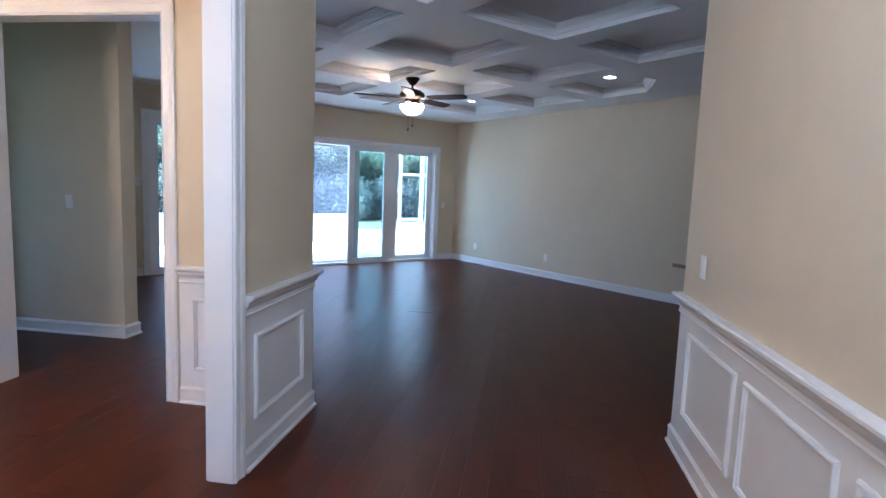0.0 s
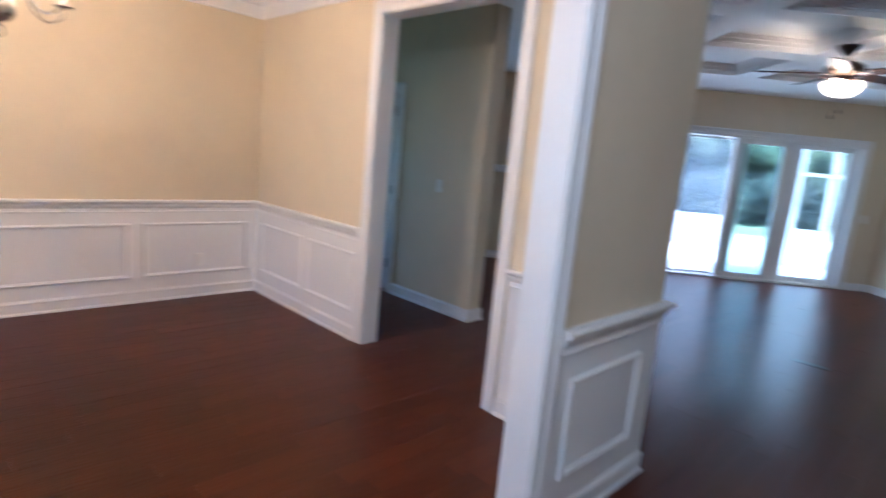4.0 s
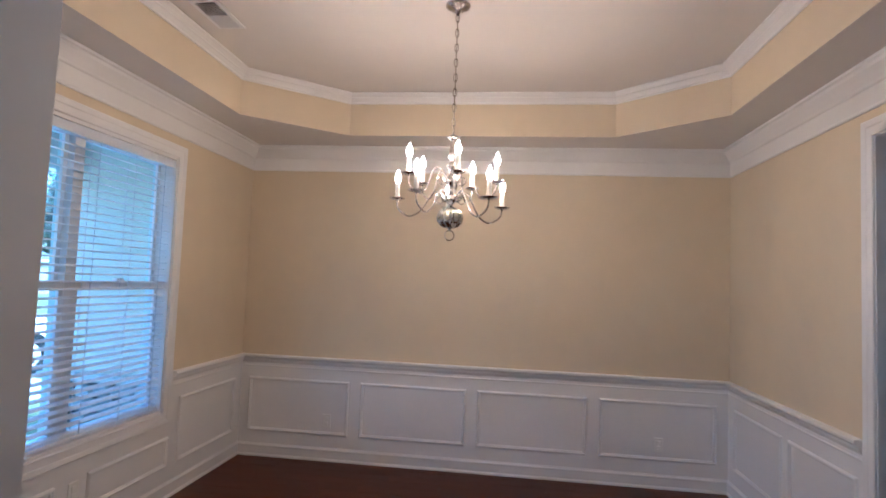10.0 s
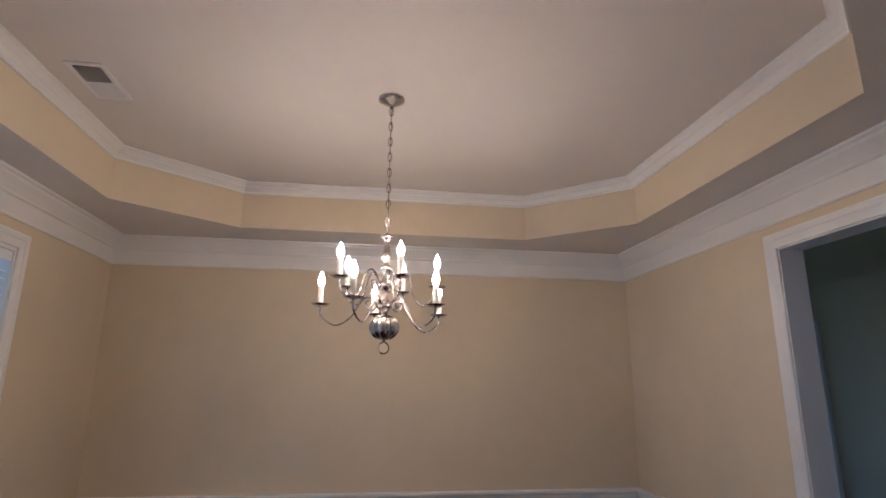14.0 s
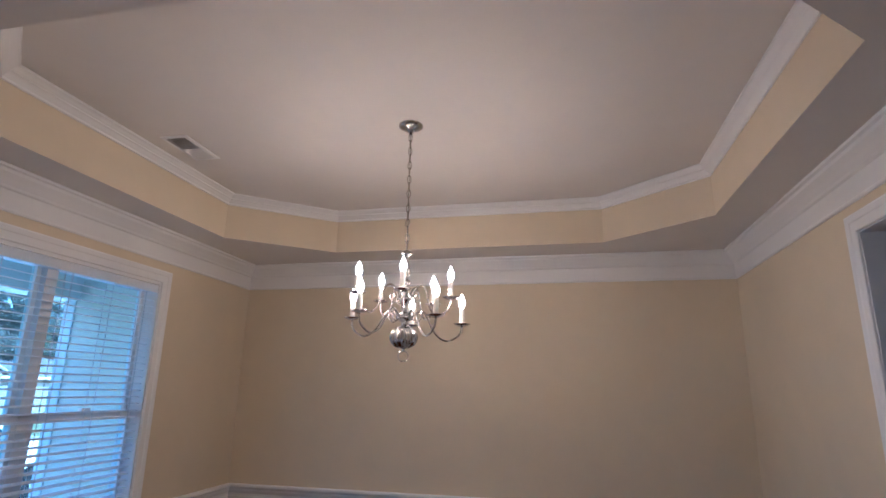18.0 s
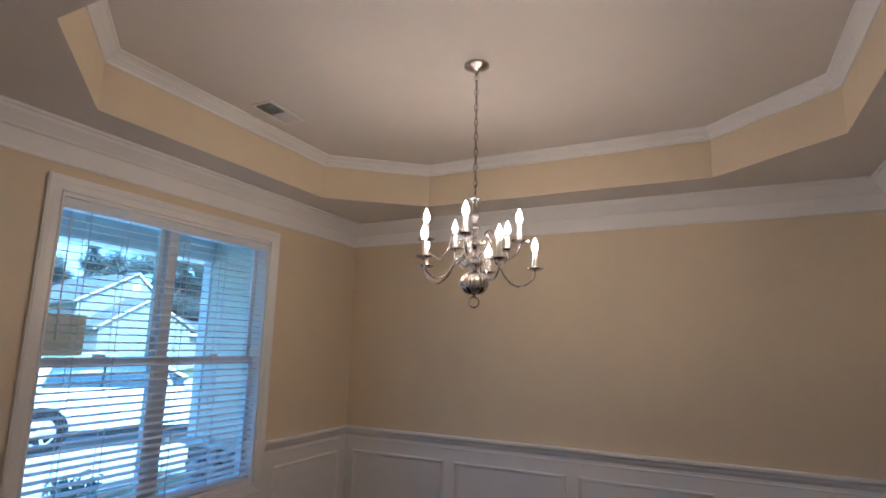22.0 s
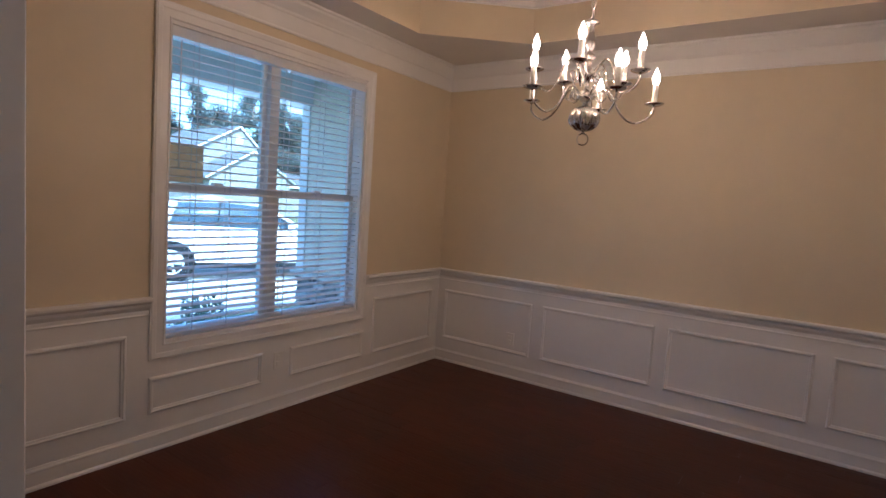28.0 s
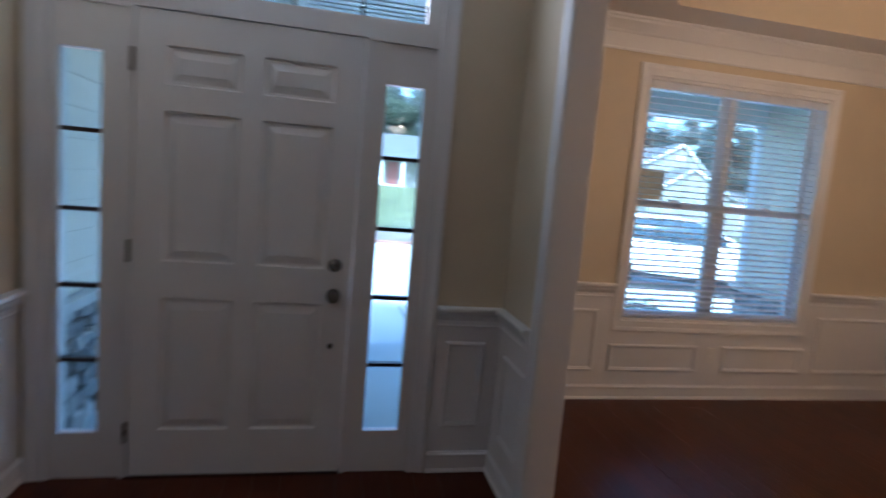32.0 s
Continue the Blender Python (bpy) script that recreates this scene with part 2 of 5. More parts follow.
def curve_pts(ctrl, n=8):
    """A smooth line through the control points."""
    ctrl = [Vector(c) for c in ctrl]
    out = []
    for i in range(len(ctrl) - 1):
        p0, p1, p2, p3 = ctrl[max(i - 1, 0)], ctrl[i], ctrl[i + 1], ctrl[min(i + 2, len(ctrl) - 1)]
        for j in range(n):
            t = j / n
            out.append(0.5 * (2 * p1 + (p2 - p0) * t + (2 * p0 - 5 * p1 + 4 * p2 - p3) * t * t + (3 * p1 - p0 - 3 * p2 + p3) * t ** 3))
    return out + [ctrl[-1]]


def sweep(bm, path, normal, prof, closed=False):
    """A closed profile of (across, along normal) carried along a flat path with mitred corners; across is to the path's left."""
    path, N = [Vector(p) for p in path], Vector(normal)
    k = len(path)
    dirs = [(path[(i + 1) % k] - path[i]).normalized() for i in range(k if closed else k - 1)]
    rings = []
    for i, p in enumerate(path):
        a = N.cross(dirs[i - 1] if closed or i else dirs[0])
        b = N.cross(dirs[i] if closed or i < k - 1 else dirs[-1])
        mit = (a + b) / (1 + a.dot(b))
        rings.append([bm.verts.new(p + mit * x + N * y) for x, y in prof])
    n = len(prof)
    for i in range(k if closed else k - 1):
        a, b = rings[i], rings[(i + 1) % k]
        for j in range(n):
            bm.faces.new((a[j], b[j], b[(j + 1) % n], a[(j + 1) % n]))
    if not closed:
        bm.faces.new(rings[0][::-1])
        bm.faces.new(rings[-1])
    bmesh.ops.recalc_face_normals(bm, faces=list(bm.faces))
    return bm


def wall(name, p0, p1, thick, z0, z1, holes=(), front=None, back=None, label=""):
    """A wall from p0 to p1 whose front is to the left of that way, with openings (s0, s1, z0, z1) right through it."""
    p0, p1 = Vector((*p0, 0)), Vector((*p1, 0))
    length = (p1 - p0).length
    d = (p1 - p0) / length
    nrm = Z.cross(d)
    ss = sorted({0.0, length, *(v for h in holes for v in h[:2])})
    zs = sorted({z0, z1, *(v for h in holes for v in h[2:])})
    solid = lambda i, j: 0 <= i < len(ss) - 1 and 0 <= j < len(zs) - 1 and not any(h[0] - 1e-6 <= ss[i] and ss[i + 1] <= h[1] + 1e-6 and h[2] - 1e-6 <= zs[j] and zs[j + 1] <= h[3] + 1e-6 for h in holes)
    bm = bmesh.new()
    cache = {}

    def v(i, j, k):
        if (i, j, k) not in cache:
            cache[i, j, k] = bm.verts.new(p0 + d * ss[i] + Z * zs[j] - nrm * thick * k)
        return cache[i, j, k]

    for i in range(len(ss) - 1):
        for j in range(len(zs) - 1):
            if not solid(i, j):
                continue
            bm.faces.new((v(i, j, 0), v(i, j + 1, 0), v(i + 1, j + 1, 0), v(i + 1, j, 0)))
            bm.faces.new((v(i, j, 1), v(i + 1, j, 1), v(i + 1, j + 1, 1), v(i, j + 1, 1))).material_index = 1
            for di, dj, a, b in ((-1, 0, (i, j), (i, j + 1)), (1, 0, (i + 1, j + 1), (i + 1, j)), (0, -1, (i + 1, j), (i, j)), (0, 1, (i, j + 1), (i + 1, j + 1))):
                if not solid(i + di, j + dj):
                    bm.faces.new((v(*a, 0), v(*b, 0), v(*b, 1), v(*a, 1)))
    bmesh.ops.recalc_face_normals(bm, faces=list(bm.faces))
    ob = obj(name, bm, (front or PAINT, back or front or PAINT), kind="structure")
    return tagged(ob, label or "beige painted drywall wall", "wall")


def frame_at(o, n):
    """The place on a wall: o is the wall's zero, n its normal into the room; returns P(s, z, off)."""
    o, n = Vector((*o, 0)), Vector((*n, 0)).normalized()
    u = Z.cross(n)
    return (lambda s, z, off=0.0: o + u * s + Z * z + n * off), n


BASE = [(0, 0.0), (0.026, 0.0), (0.026, 0.010), (0.020, 0.018), (0.016, 0.020), (0.016, 0.082), (0.019, 0.086), (0.018, 0.094), (0.012, 0.100), (0.009, 0.108), (0, 0.110)]
RAIL = [(0, -0.105), (0.012, -0.105), (0.014, -0.098), (0.010, -0.090), (0.010, -0.072), (0.018, -0.062), (0.026, -0.05), (0.030, -0.034), (0.044, -0.026), (0.050, -0.018), (0.050, -0.006), (0.044, 0.0), (0, 0.0)]
CROWN = [(0, -0.215), (0.012, -0.215), (0.014, -0.205), (0.010, -0.197), (0.010, -0.105), (0.020, -0.097), (0.026, -0.085), (0.050, -0.058), (0.072, -0.036), (0.078, -0.022), (0.092, -0.016), (0.094, -0.003), (0, -0.003)]
SMALL_CROWN = [(0, -0.082), (0.010, -0.082), (0.013, -0.076), (0.009, -0.069), (0.013, -0.063), (0.028, -0.046), (0.036, -0.040), (0.033, -0.034), (0.047, -0.022), (0.056, -0.016), (0.064, -0.013), (0.066, -0.003), (0, -0.003)]
CASE = [(0.0, 0.0), (0.0, 0.014), (0.006, 0.018), (0.010, 0.012), (0.046, 0.014), (0.052, 0.018), (0.074, 0.022), (0.080, 0.018), (0.084, 0.018), (0.084, 0.0)]
MOULD = [(0, 0), (0, 0.006), (-0.006, 0.014), (-0.014, 0.016), (-0.018, 0.010), (-0.026, 0.008), (-0.028, 0.0)]


def flip(prof):
    return [(-x, y) for x, y in prof]


def run(name, path, prof, z, label, category, closed=False, material=None):
    ob = obj(name, sweep(bmesh.new(), [(x, y, z) for x, y in path], Z, prof, closed), material or TRIM, kind="structure")
    return tagged(ob, label, category)


def panel_frames(wall_ob, P, n, spans, z0=0.215, z1=0.675):
    for sp in spans:
        s0, s1 = sp[:2]
        a, b = sp[2:] if len(sp) > 2 else (z0, z1)
        part("panel_moulding", sweep(bmesh.new(), [P(s0, a, 0.006), P(s0, b, 0.006), P(s1, b, 0.006), P(s1, a, 0.006)], n, MOULD, True), TRIM, wall_ob)


def wainscot(wall_ob, P, n, spans, top=0.80):
    for s0, s1, *z in spans:
        bm = bmesh.new()
        z0, z1 = z or (0.10, top)
        q = [P(s0, z0, 0), P(s1, z0, 0), P(s1, z1, 0), P(s0, z1, 0)]
        w = [bm.verts.new(p + n * k) for k in (-0.004, 0.006) for p in q]
        for f in ((4, 5, 6, 7), (3, 2, 1, 0), (0, 1, 5, 4), (1, 2, 6, 5), (2, 3, 7, 6), (3, 0, 4, 7)):
            bm.faces.new([w[i] for i in f])
        part("wainscot_board", bm, TRIM, wall_ob)


def casing(name, P, n, s0, s1, z1, z0=0.0, label="white painted door casing", full=False, kind="structure"):
    path = [P(s0, z0), P(s0, z1), P(s1, z1), P(s1, z0)]
    ob = obj(name, sweep(bmesh.new(), path, n, CASE, full), TRIM, kind=kind)
    return tagged(ob, label, "casing")


def jamb(name, P, s0, s1, z1, depth, over=0.004, z0=0.0, label="white painted opening jamb", bottom=False):
    """The white lining of an opening, as thick boards set just inside it."""
    bm = bmesh.new()
    def plank(a, b, c, d):
        w = [bm.verts.new(P(s, z, o)) for o in (over, -depth - over) for s, z in ((a, c), (b, c), (b, d), (a, d))]
        for f in ((0, 1, 2, 3), (7, 6, 5, 4), (0, 4, 5, 1), (1, 5, 6, 2), (2, 6, 7, 3), (3, 7, 4, 0)):
            bm.faces.new([w[i] for i in f])
    plank(s0, s0 + 0.018, z0, z1)
    plank(s1 - 0.018, s1, z0, z1)
    plank(s0 + 0.018, s1 - 0.018, z1 - 0.018, z1)
    if bottom:
        plank(s0 + 0.018, s1 - 0.018, z0, z0 + 0.018)
    bmesh.ops.recalc_face_normals(bm, faces=list(bm.faces))
    return tagged(obj(name, bm, TRIM, kind="structure"), label, "jamb")


def uv(u, v):
    """The great room lies at 45 degrees: u towards its north-east wall, v towards its glass wall."""
    return ((u - v) * R2, (u + v) * R2)


# ---- the large structure ----
DX, DY, CZ = 3.76, 4.065, 2.71            # dining room
FX0, FX1, FY = 3.88, 6.055, 0.97           # foyer
NY = 4.195                                # far face of the wall between dining room and hall
GU, GV = 11.15, 5.85                      # great room
OPEN_N = (1.744, 2.993, 2.372)            # dining room to hall
OPEN_E = (1.485, 3.268, 2.372)               # dining room to foyer
WIN = (1.115, 2.63, 0.60, 2.35)           # dining window
UNIT = (4.30, 5.955, 2.64)                 # front door unit

wall_back = wall("wall_dining_back", (0, DY + 0.13), (0, -0.16), 0.14, 0, 3.15)
wall_window = wall("wall_dining_window", (0, 0), (FX0, 0), 0.16, 0, 3.15, [(WIN[0], WIN[1], WIN[2], WIN[3])])
wall_north = wall("wall_dining_north", (FX0, DY), (0, DY), NY - DY, 0, 3.15, [(FX0 - OPEN_N[1], FX0 - OPEN_N[0], 0, OPEN_N[2])])
wall_east = wall("wall_dining_foyer", (DX, 0), (DX, DY), FX0 - DX, 0, 3.15, [(OPEN_E[0], OPEN_E[1], 0, OPEN_E[2])])
wall_front = wall("wall_foyer_front", (FX0, FY), (FX1 + 0.14, FY), 0.16, 0, 3.15, [(UNIT[0] - FX0, UNIT[1] - FX0, 0, UNIT[2])])
wall_right = wall("wall_foyer_right", (FX1, FY - 0.16), (FX1, NY - 0.13), 0.13, 0, 3.15)
wall_hall = wall("wall_hall", (1.76, 5.22), (-1.2, 5.22), 0.166, 0, 2.9, [(1.16, 1.96, 0, 2.04)])
# the opening takes an unseen window, added to let daylight into the hall
wall_hall_end = wall("wall_hall_end", (-1.2, 7.2), (-1.2, NY), 0.14, 0, 2.9, [(2.12, 2.86, 0.5, 2.2)])
wall_hall_south = wall("wall_hall_south", (-1.2, NY), (-0.14, NY), 0.13, 0, 2.9)
wall_glass = wall("wall_great_room_glass", uv(GU + 0.16, GV), uv(4.12, GV), 0.16, 0, 2.9, [(GU + 0.16 - 10.67, GU + 0.16 - 7.95, 0, 2.13), (GU + 0.16 - 6.7, GU + 0.16 - 5.64, 0, 2.28)])
wall_long = wall("wall_great_room_long", uv(GU, -6.2), uv(GU, GV), 0.16, 0, 2.9)
wall_side = wall("wall_great_room_side", (12.4, NY - 0.13), (FX1, NY - 0.13), 0.13, 0, 2.9)


def slab(name, lo, hi, material, label, category):
    return tagged(obj(name, boxed(lo, hi), material, kind="structure"), label, category)


def pad(name, q, z0, z1, material, label, category):
    bm = bmesh.new()
    lo, hi = [bm.verts.new((*p, z0)) for p in q], [bm.verts.new((*p, z1)) for p in q]
    bm.faces.new(lo[::-1])
    bm.faces.new(hi)
    for k in range(len(q)):
        bm.faces.new((lo[k], lo[(k + 1) % len(q)], hi[(k + 1) % len(q)], hi[k]))
    bmesh.ops.recalc_face_normals(bm, faces=list(bm.faces))
    return tagged(obj(name, bm, material, kind="structure"), label, category)


floor = pad("floor", [(-0.16, -0.16), (FX0, -0.16), (FX0, FY - 0.16), (FX1 + 0.12, FY - 0.16), (FX1 + 0.12, NY - 0.1), (16.08 - NY, NY - 0.1), uv(GU + 0.15, GV + 0.15), (-1.4, 7.08), (-1.4, NY - 0.1), (-0.16, NY - 0.1)], -0.14, -0.012, GROUT, "dark reddish-brown hand-scraped hardwood plank floor", "floor")


def tray_ceiling(name, w, d, hole, z, z_top, label):
    """A flat ceiling over a room with a raised octagonal tray, whose sides are painted like the walls."""
    bm = bmesh.new()
    o = [bm.verts.new((*p, z)) for p in ((0, 0), (0, d), (w, d), (w, 0))]
    h = [bm.verts.new((*p, z)) for p in hole]
    t = [bm.verts.new((*p, z_top)) for p in hole]
    for k in range(4):
        bm.faces.new((o[k], o[(k + 1) % 4], h[(2 * k + 1) % 8], h[2 * k]))
        bm.faces.new((o[(k + 1) % 4], h[(2 * k + 2) % 8], h[2 * k + 1]))
    for k in range(8):
        bm.faces.new((h[k], h[(k + 1) % 8], t[(k + 1) % 8], t[k])).material_index = 1
    bm.faces.new(t)
    return tagged(obj(name, bm, (CEIL, PAINT), kind="structure"), label, "ceiling")


TRAY = [(0.41, 1.0), (0.41, 3.08), (0.96, 3.70), (2.71, 3.70), (3.26, 3.08), (3.26, 1.0), (2.71, 0.348), (0.96, 0.348)]
tray_ceiling("ceiling_dining", DX, DY, TRAY, CZ, 3.045, "white tray ceiling with a beige octagonal step")
bm = bmesh.new()
box(bm, (FX0, FY, CZ), (FX1, NY, CZ + 0.1))
tagged(obj("ceiling_foyer", bm, CEIL, kind="structure"), "flat white foyer ceiling above the door", "ceiling")
slab("roof_deck", (-1.4, -0.2, 3.16), (13, 13.5, 3.3), CEIL, "plain roof deck above the rooms", "roof")

# coffered great room ceiling
COFFER_U = [(5.6, 6.65), (6.95, 8.0), (8.27, 9.2), (9.5, 10.58)]
COFFER_V = [(-2.1, -1.0), (-0.7, 0.45), (0.75, 1.92), (2.2, 3.2), (3.5, 4.6)]
bm = bmesh.new()
us = sorted({1.5, GU, *(a for c in COFFER_U for a in c)})
vs = sorted({-6.2, GV, *(a for c in COFFER_V for a in c)})
CTOP = 2.83
crown_bm = []
for i in range(len(us) - 1):
    for j in range(len(vs) - 1):
        u0, u1, v0, v1 = us[i], us[i + 1], vs[j], vs[j + 1]
        q = [(u0, v0), (u1, v0), (u1, v1), (u0, v1)]
        cell = (u0, u1) in COFFER_U and (v0, v1) in COFFER_V and not (u0 > 9 and v1 < 0.5)
        if not cell:
            bm.faces.new([bm.verts.new((*uv(*p), CZ)) for p in q])
            continue
        if u0 > 9 and v0 < 1.0:
            bm.faces.new([bm.verts.new((*uv(*p), CZ)) for p in ((u0 + 0.5, v0), (u1, v0), (u1, v0 + 0.5))])
            q = [(u0, v0), (u0 + 0.5, v0), (u1, v0 + 0.5), (u1, v1), (u0, v1)]
        lo = [bm.verts.new((*uv(*p), CZ)) for p in q]
        hi = [bm.verts.new((*uv(*p), CTOP)) for p in q]
        for k in range(len(q)):
            bm.faces.new((lo[k], lo[(k + 1) % len(q)], hi[(k + 1) % len(q)], hi[k])).material_index = 1
        bm.faces.new(hi)
        crown_bm.append([uv(*p) for p in q])
bmesh.ops.bisect_plane(bm, geom=[*bm.verts, *bm.edges, *bm.faces], plane_co=(0, NY, 0), plane_no=(0, 1, 0), clear_inner=True)
tagged(obj("ceiling_great_room", bm, (COFFERW, TRIM), kind="structure"), "white coffered ceiling with crossing beams", "ceiling")
for q in crown_bm:
    run("trim", q, SMALL_CROWN, CTOP, "white crown moulding inside a ceiling coffer", "moulding", True)

# mouldings of the dining room
NOR = OPEN_N[0] - 0.084


def along(name, pts, prof, z, label, category):
    """Round the inside of a room, walked with the room on the left."""
    return run(name, pts, prof, z, label, category)


W0, W1 = WIN[0] - 0.084, WIN[1] + 0.084
along("baseboard", [(NOR, DY), (0, DY), (0, 0), (DX, 0), (DX, OPEN_E[0] - 0.084)], BASE, 0, "white dining room baseboard with shoe moulding", "baseboard")
along("baseboard", [(DX, OPEN_E[1] + 0.084), (DX, DY), (OPEN_N[1] + 0.084, DY)], BASE, 0, "white baseboard in the dining room corner", "baseboard")
along("trim", [(NOR, DY), (0, DY), (0, 0), (W0, 0)], RAIL, 0.87, "white chair rail above the wainscot", "chair rail")
along("trim", [(W1, 0), (DX, 0), (DX, OPEN_E[0] - 0.084)], RAIL, 0.87, "white chair rail beside the window", "chair rail")
along("trim", [(DX, OPEN_E[1] + 0.084), (DX, DY), (OPEN_N[1] + 0.084, DY)], RAIL, 0.87, "white chair rail in the room corner", "chair rail")
run("trim", [(0, 0), (DX, 0), (DX, DY), (0, DY)], CROWN, CZ, "deep white crown moulding with a flat frieze", "crown moulding", True)
run("trim", TRAY[::-1], SMALL_CROWN, 3.045, "white crown moulding round the tray", "crown moulding", True)
# foyer and great room mouldings
along("baseboard", [(FX1, FY), (FX1, NY), (12.2, NY)], BASE, 0, "white foyer baseboard", "baseboard")
along("trim", [(FX1, FY), (FX1, NY), (FX1 + 0.06, NY)], RAIL, 0.87, "white foyer chair rail", "chair rail")
along("baseboard", [(OPEN_N[1] + 0.084, NY), (FX0, NY), (FX0, OPEN_E[1] + 0.084)], BASE, 0, "white baseboard round the wall end", "baseboard")
along("trim", [(FX0 - 0.03, NY), (FX0, NY), (FX0, OPEN_E[1] + 0.084)], RAIL, 0.87, "white chair rail turning the wall end", "chair rail")
along("baseboard", [(FX0, OPEN_E[0] - 0.084), (FX0, FY), (UNIT[0] - 0.08, FY)], BASE, 0, "white foyer baseboard beside the door", "baseboard")
along("trim", [(FX0, OPEN_E[0] - 0.084), (FX0, FY), (UNIT[0] - 0.08, FY)], RAIL, 0.87, "white foyer chair rail beside the door", "chair rail")
run("baseboard", [(-1.2, 5.386), (1.76, 5.386), (1.76, 5.22), (0.68, 5.22)], BASE, 0, "white baseboard round the hall wall end", "baseboard")
run("baseboard", [uv(GU, -6.0), uv(GU, GV), uv(10.77, GV)], BASE, 0, "white great room baseboard", "baseboard")
run("baseboard", [uv(7.86, GV), uv(6.8, GV)], BASE, 0, "white baseboard between the glass doors", "baseboard")
run("trim", [uv(5.54, GV), uv(4.3, GV)], RAIL, 1.39, "white chair rail of the breakfast room", "chair rail")
run("baseboard", [uv(5.54, GV), uv(4.3, GV)], BASE, 0, "white breakfast room baseboard", "baseboard")

# wainscot boards and panel mouldings
P_back, n_back = frame_at((0, 0), (1, 0))
wainscot(wall_back, P_back, n_back, [(0, DY)])
panel_frames(wall_back, P_back, n_back, [(0.085, 0.985), (1.085, 1.985), (2.08, 2.972), (3.07, 3.972)])
P_win, n_win = frame_at((0, 0), (0, 1))
wainscot(wall_window, P_win, n_win, [(-DX, -W1), (-W1, -W0, 0.10, 0.52), (-W0, 0)])
panel_frames(wall_window, P_win, n_win, [(-3.68, -2.83), (-2.711, -1.975, 0.215, 0.42), (-1.75, -1.025, 0.215, 0.42), (-0.918, -0.122)])
P_nor, n_nor = frame_at((0, DY), (0, -1))
wainscot(wall_north, P_nor, n_nor, [(0, NOR), (OPEN_N[1] + 0.084, DX)])
panel_frames(wall_north, P_nor, n_nor, [(0.13, 0.86), (0.945, 1.62), (3.165, 3.66)])
P_eas, n_eas = frame_at((DX, 0), (-1, 0))
wainscot(wall_east, P_eas, n_eas, [(-(OPEN_E[0] - 0.084), 0), (-DY, -(OPEN_E[1] + 0.084))])
panel_frames(wall_east, P_eas, n_eas, [(-1.38, -0.76), (-0.66, -0.09), (-3.98, -3.43)])
P_fw, n_fw = frame_at((FX0, 0), (1, 0))
wainscot(wall_east, P_fw, n_fw, [(FY, OPEN_E[0] - 0.084), (OPEN_E[1] + 0.084, NY)])
panel_frames(wall_east, P_fw, n_fw, [(3.445, 4.03, 0.235, 0.66), (1.10, 1.40, 0.235, 0.66)])
P_fr, n_fr = frame_at((FX1, 0), (-1, 0))
wainscot(wall_right, P_fr, n_fr, [(-NY, -FY)])
panel_frames(wall_right, P_fr, n_fr, [(-4.0, -3.345, 0.24, 0.69), (-3.255, -2.6, 0.24, 0.69), (-2.51, -1.855, 0.24, 0.69), (-1.765, -1.11, 0.24, 0.69)])
P_ff, n_ff = frame_at((0, FY), (0, 1))
wainscot(wall_front, P_ff, n_ff, [(-(UNIT[0] - 0.08), -FX0)])
panel_frames(wall_front, P_ff, n_ff, [(-(UNIT[0] - 0.14), -FX0 - 0.08, 0.24, 0.69)])

# cased openings
jamb("jamb_north", P_nor, OPEN_N[0], OPEN_N[1], OPEN_N[2], NY - DY)
casing("casing_north", P_nor, n_nor, OPEN_N[0] + 0.012, OPEN_N[1] - 0.012, OPEN_N[2] - 0.012, label="white casing of the opening to the hall")
P_nor2, n_nor2 = frame_at((0, NY), (0, 1))
casing("casing_north_hall", P_nor2, n_nor2, -OPEN_N[1] + 0.012, -OPEN_N[0] - 0.012, OPEN_N[2] - 0.012, label="white casing on the hall side of the opening")
jamb("jamb_east", P_eas, -OPEN_E[1], -OPEN_E[0], OPEN_E[2], FX0 - DX)
casing("casing_east", P_eas, n_eas, -OPEN_E[1] + 0.012, -OPEN_E[0] - 0.012, OPEN_E[2] - 0.012, label="white casing of the wide opening to the foyer")
casing("casing_east_foyer", P_fw, n_fw, OPEN_E[0] + 0.012, OPEN_E[1] - 0.012, OPEN_E[2] - 0.012, label="white casing on the foyer side of the opening")


# ---- dining window with blinds ----
def sash(bm, s0, s1, z0, z1, off, P, w=0.042, d=0.035, v=None):
    v = v or w
    for a, b, c, e in ((s0, s1, z0, z0 + w), (s0, s1, z1 - w, z1), (s0, s0 + v, z0 + w, z1 - w), (s1 - v, s1, z0 + w, z1 - w)):
        q = [bm.verts.new(P(s, z, o)) for o in (off, off - d) for s, z in ((a, c), (b, c), (b, e), (a, e))]
        for f in ((0, 1, 2, 3), (7, 6, 5, 4), (0, 4, 5, 1), (1, 5, 6, 2), (2, 6, 7, 3), (3, 7, 4, 0)):
            bm.faces.new([q[i] for i in f])
    bmesh.ops.recalc_face_normals(bm, faces=list(bm.faces))
    return bm


def block(P, s0, s1, z0, z1, o0, o1, bm=None):
    bm = bm or bmesh.new()
    q = [bm.verts.new(P(s, z, o)) for o in (o0, o1) for s, z in ((s0, z0), (s1, z0), (s1, z1), (s0, z1))]
    for f in ((3, 2, 1, 0), (4, 5, 6, 7), (1, 5, 4, 0), (2, 6, 5, 1), (3, 7, 6, 2), (0, 4, 7, 3)):
        bm.faces.new([q[i] for i in f])
    return bm


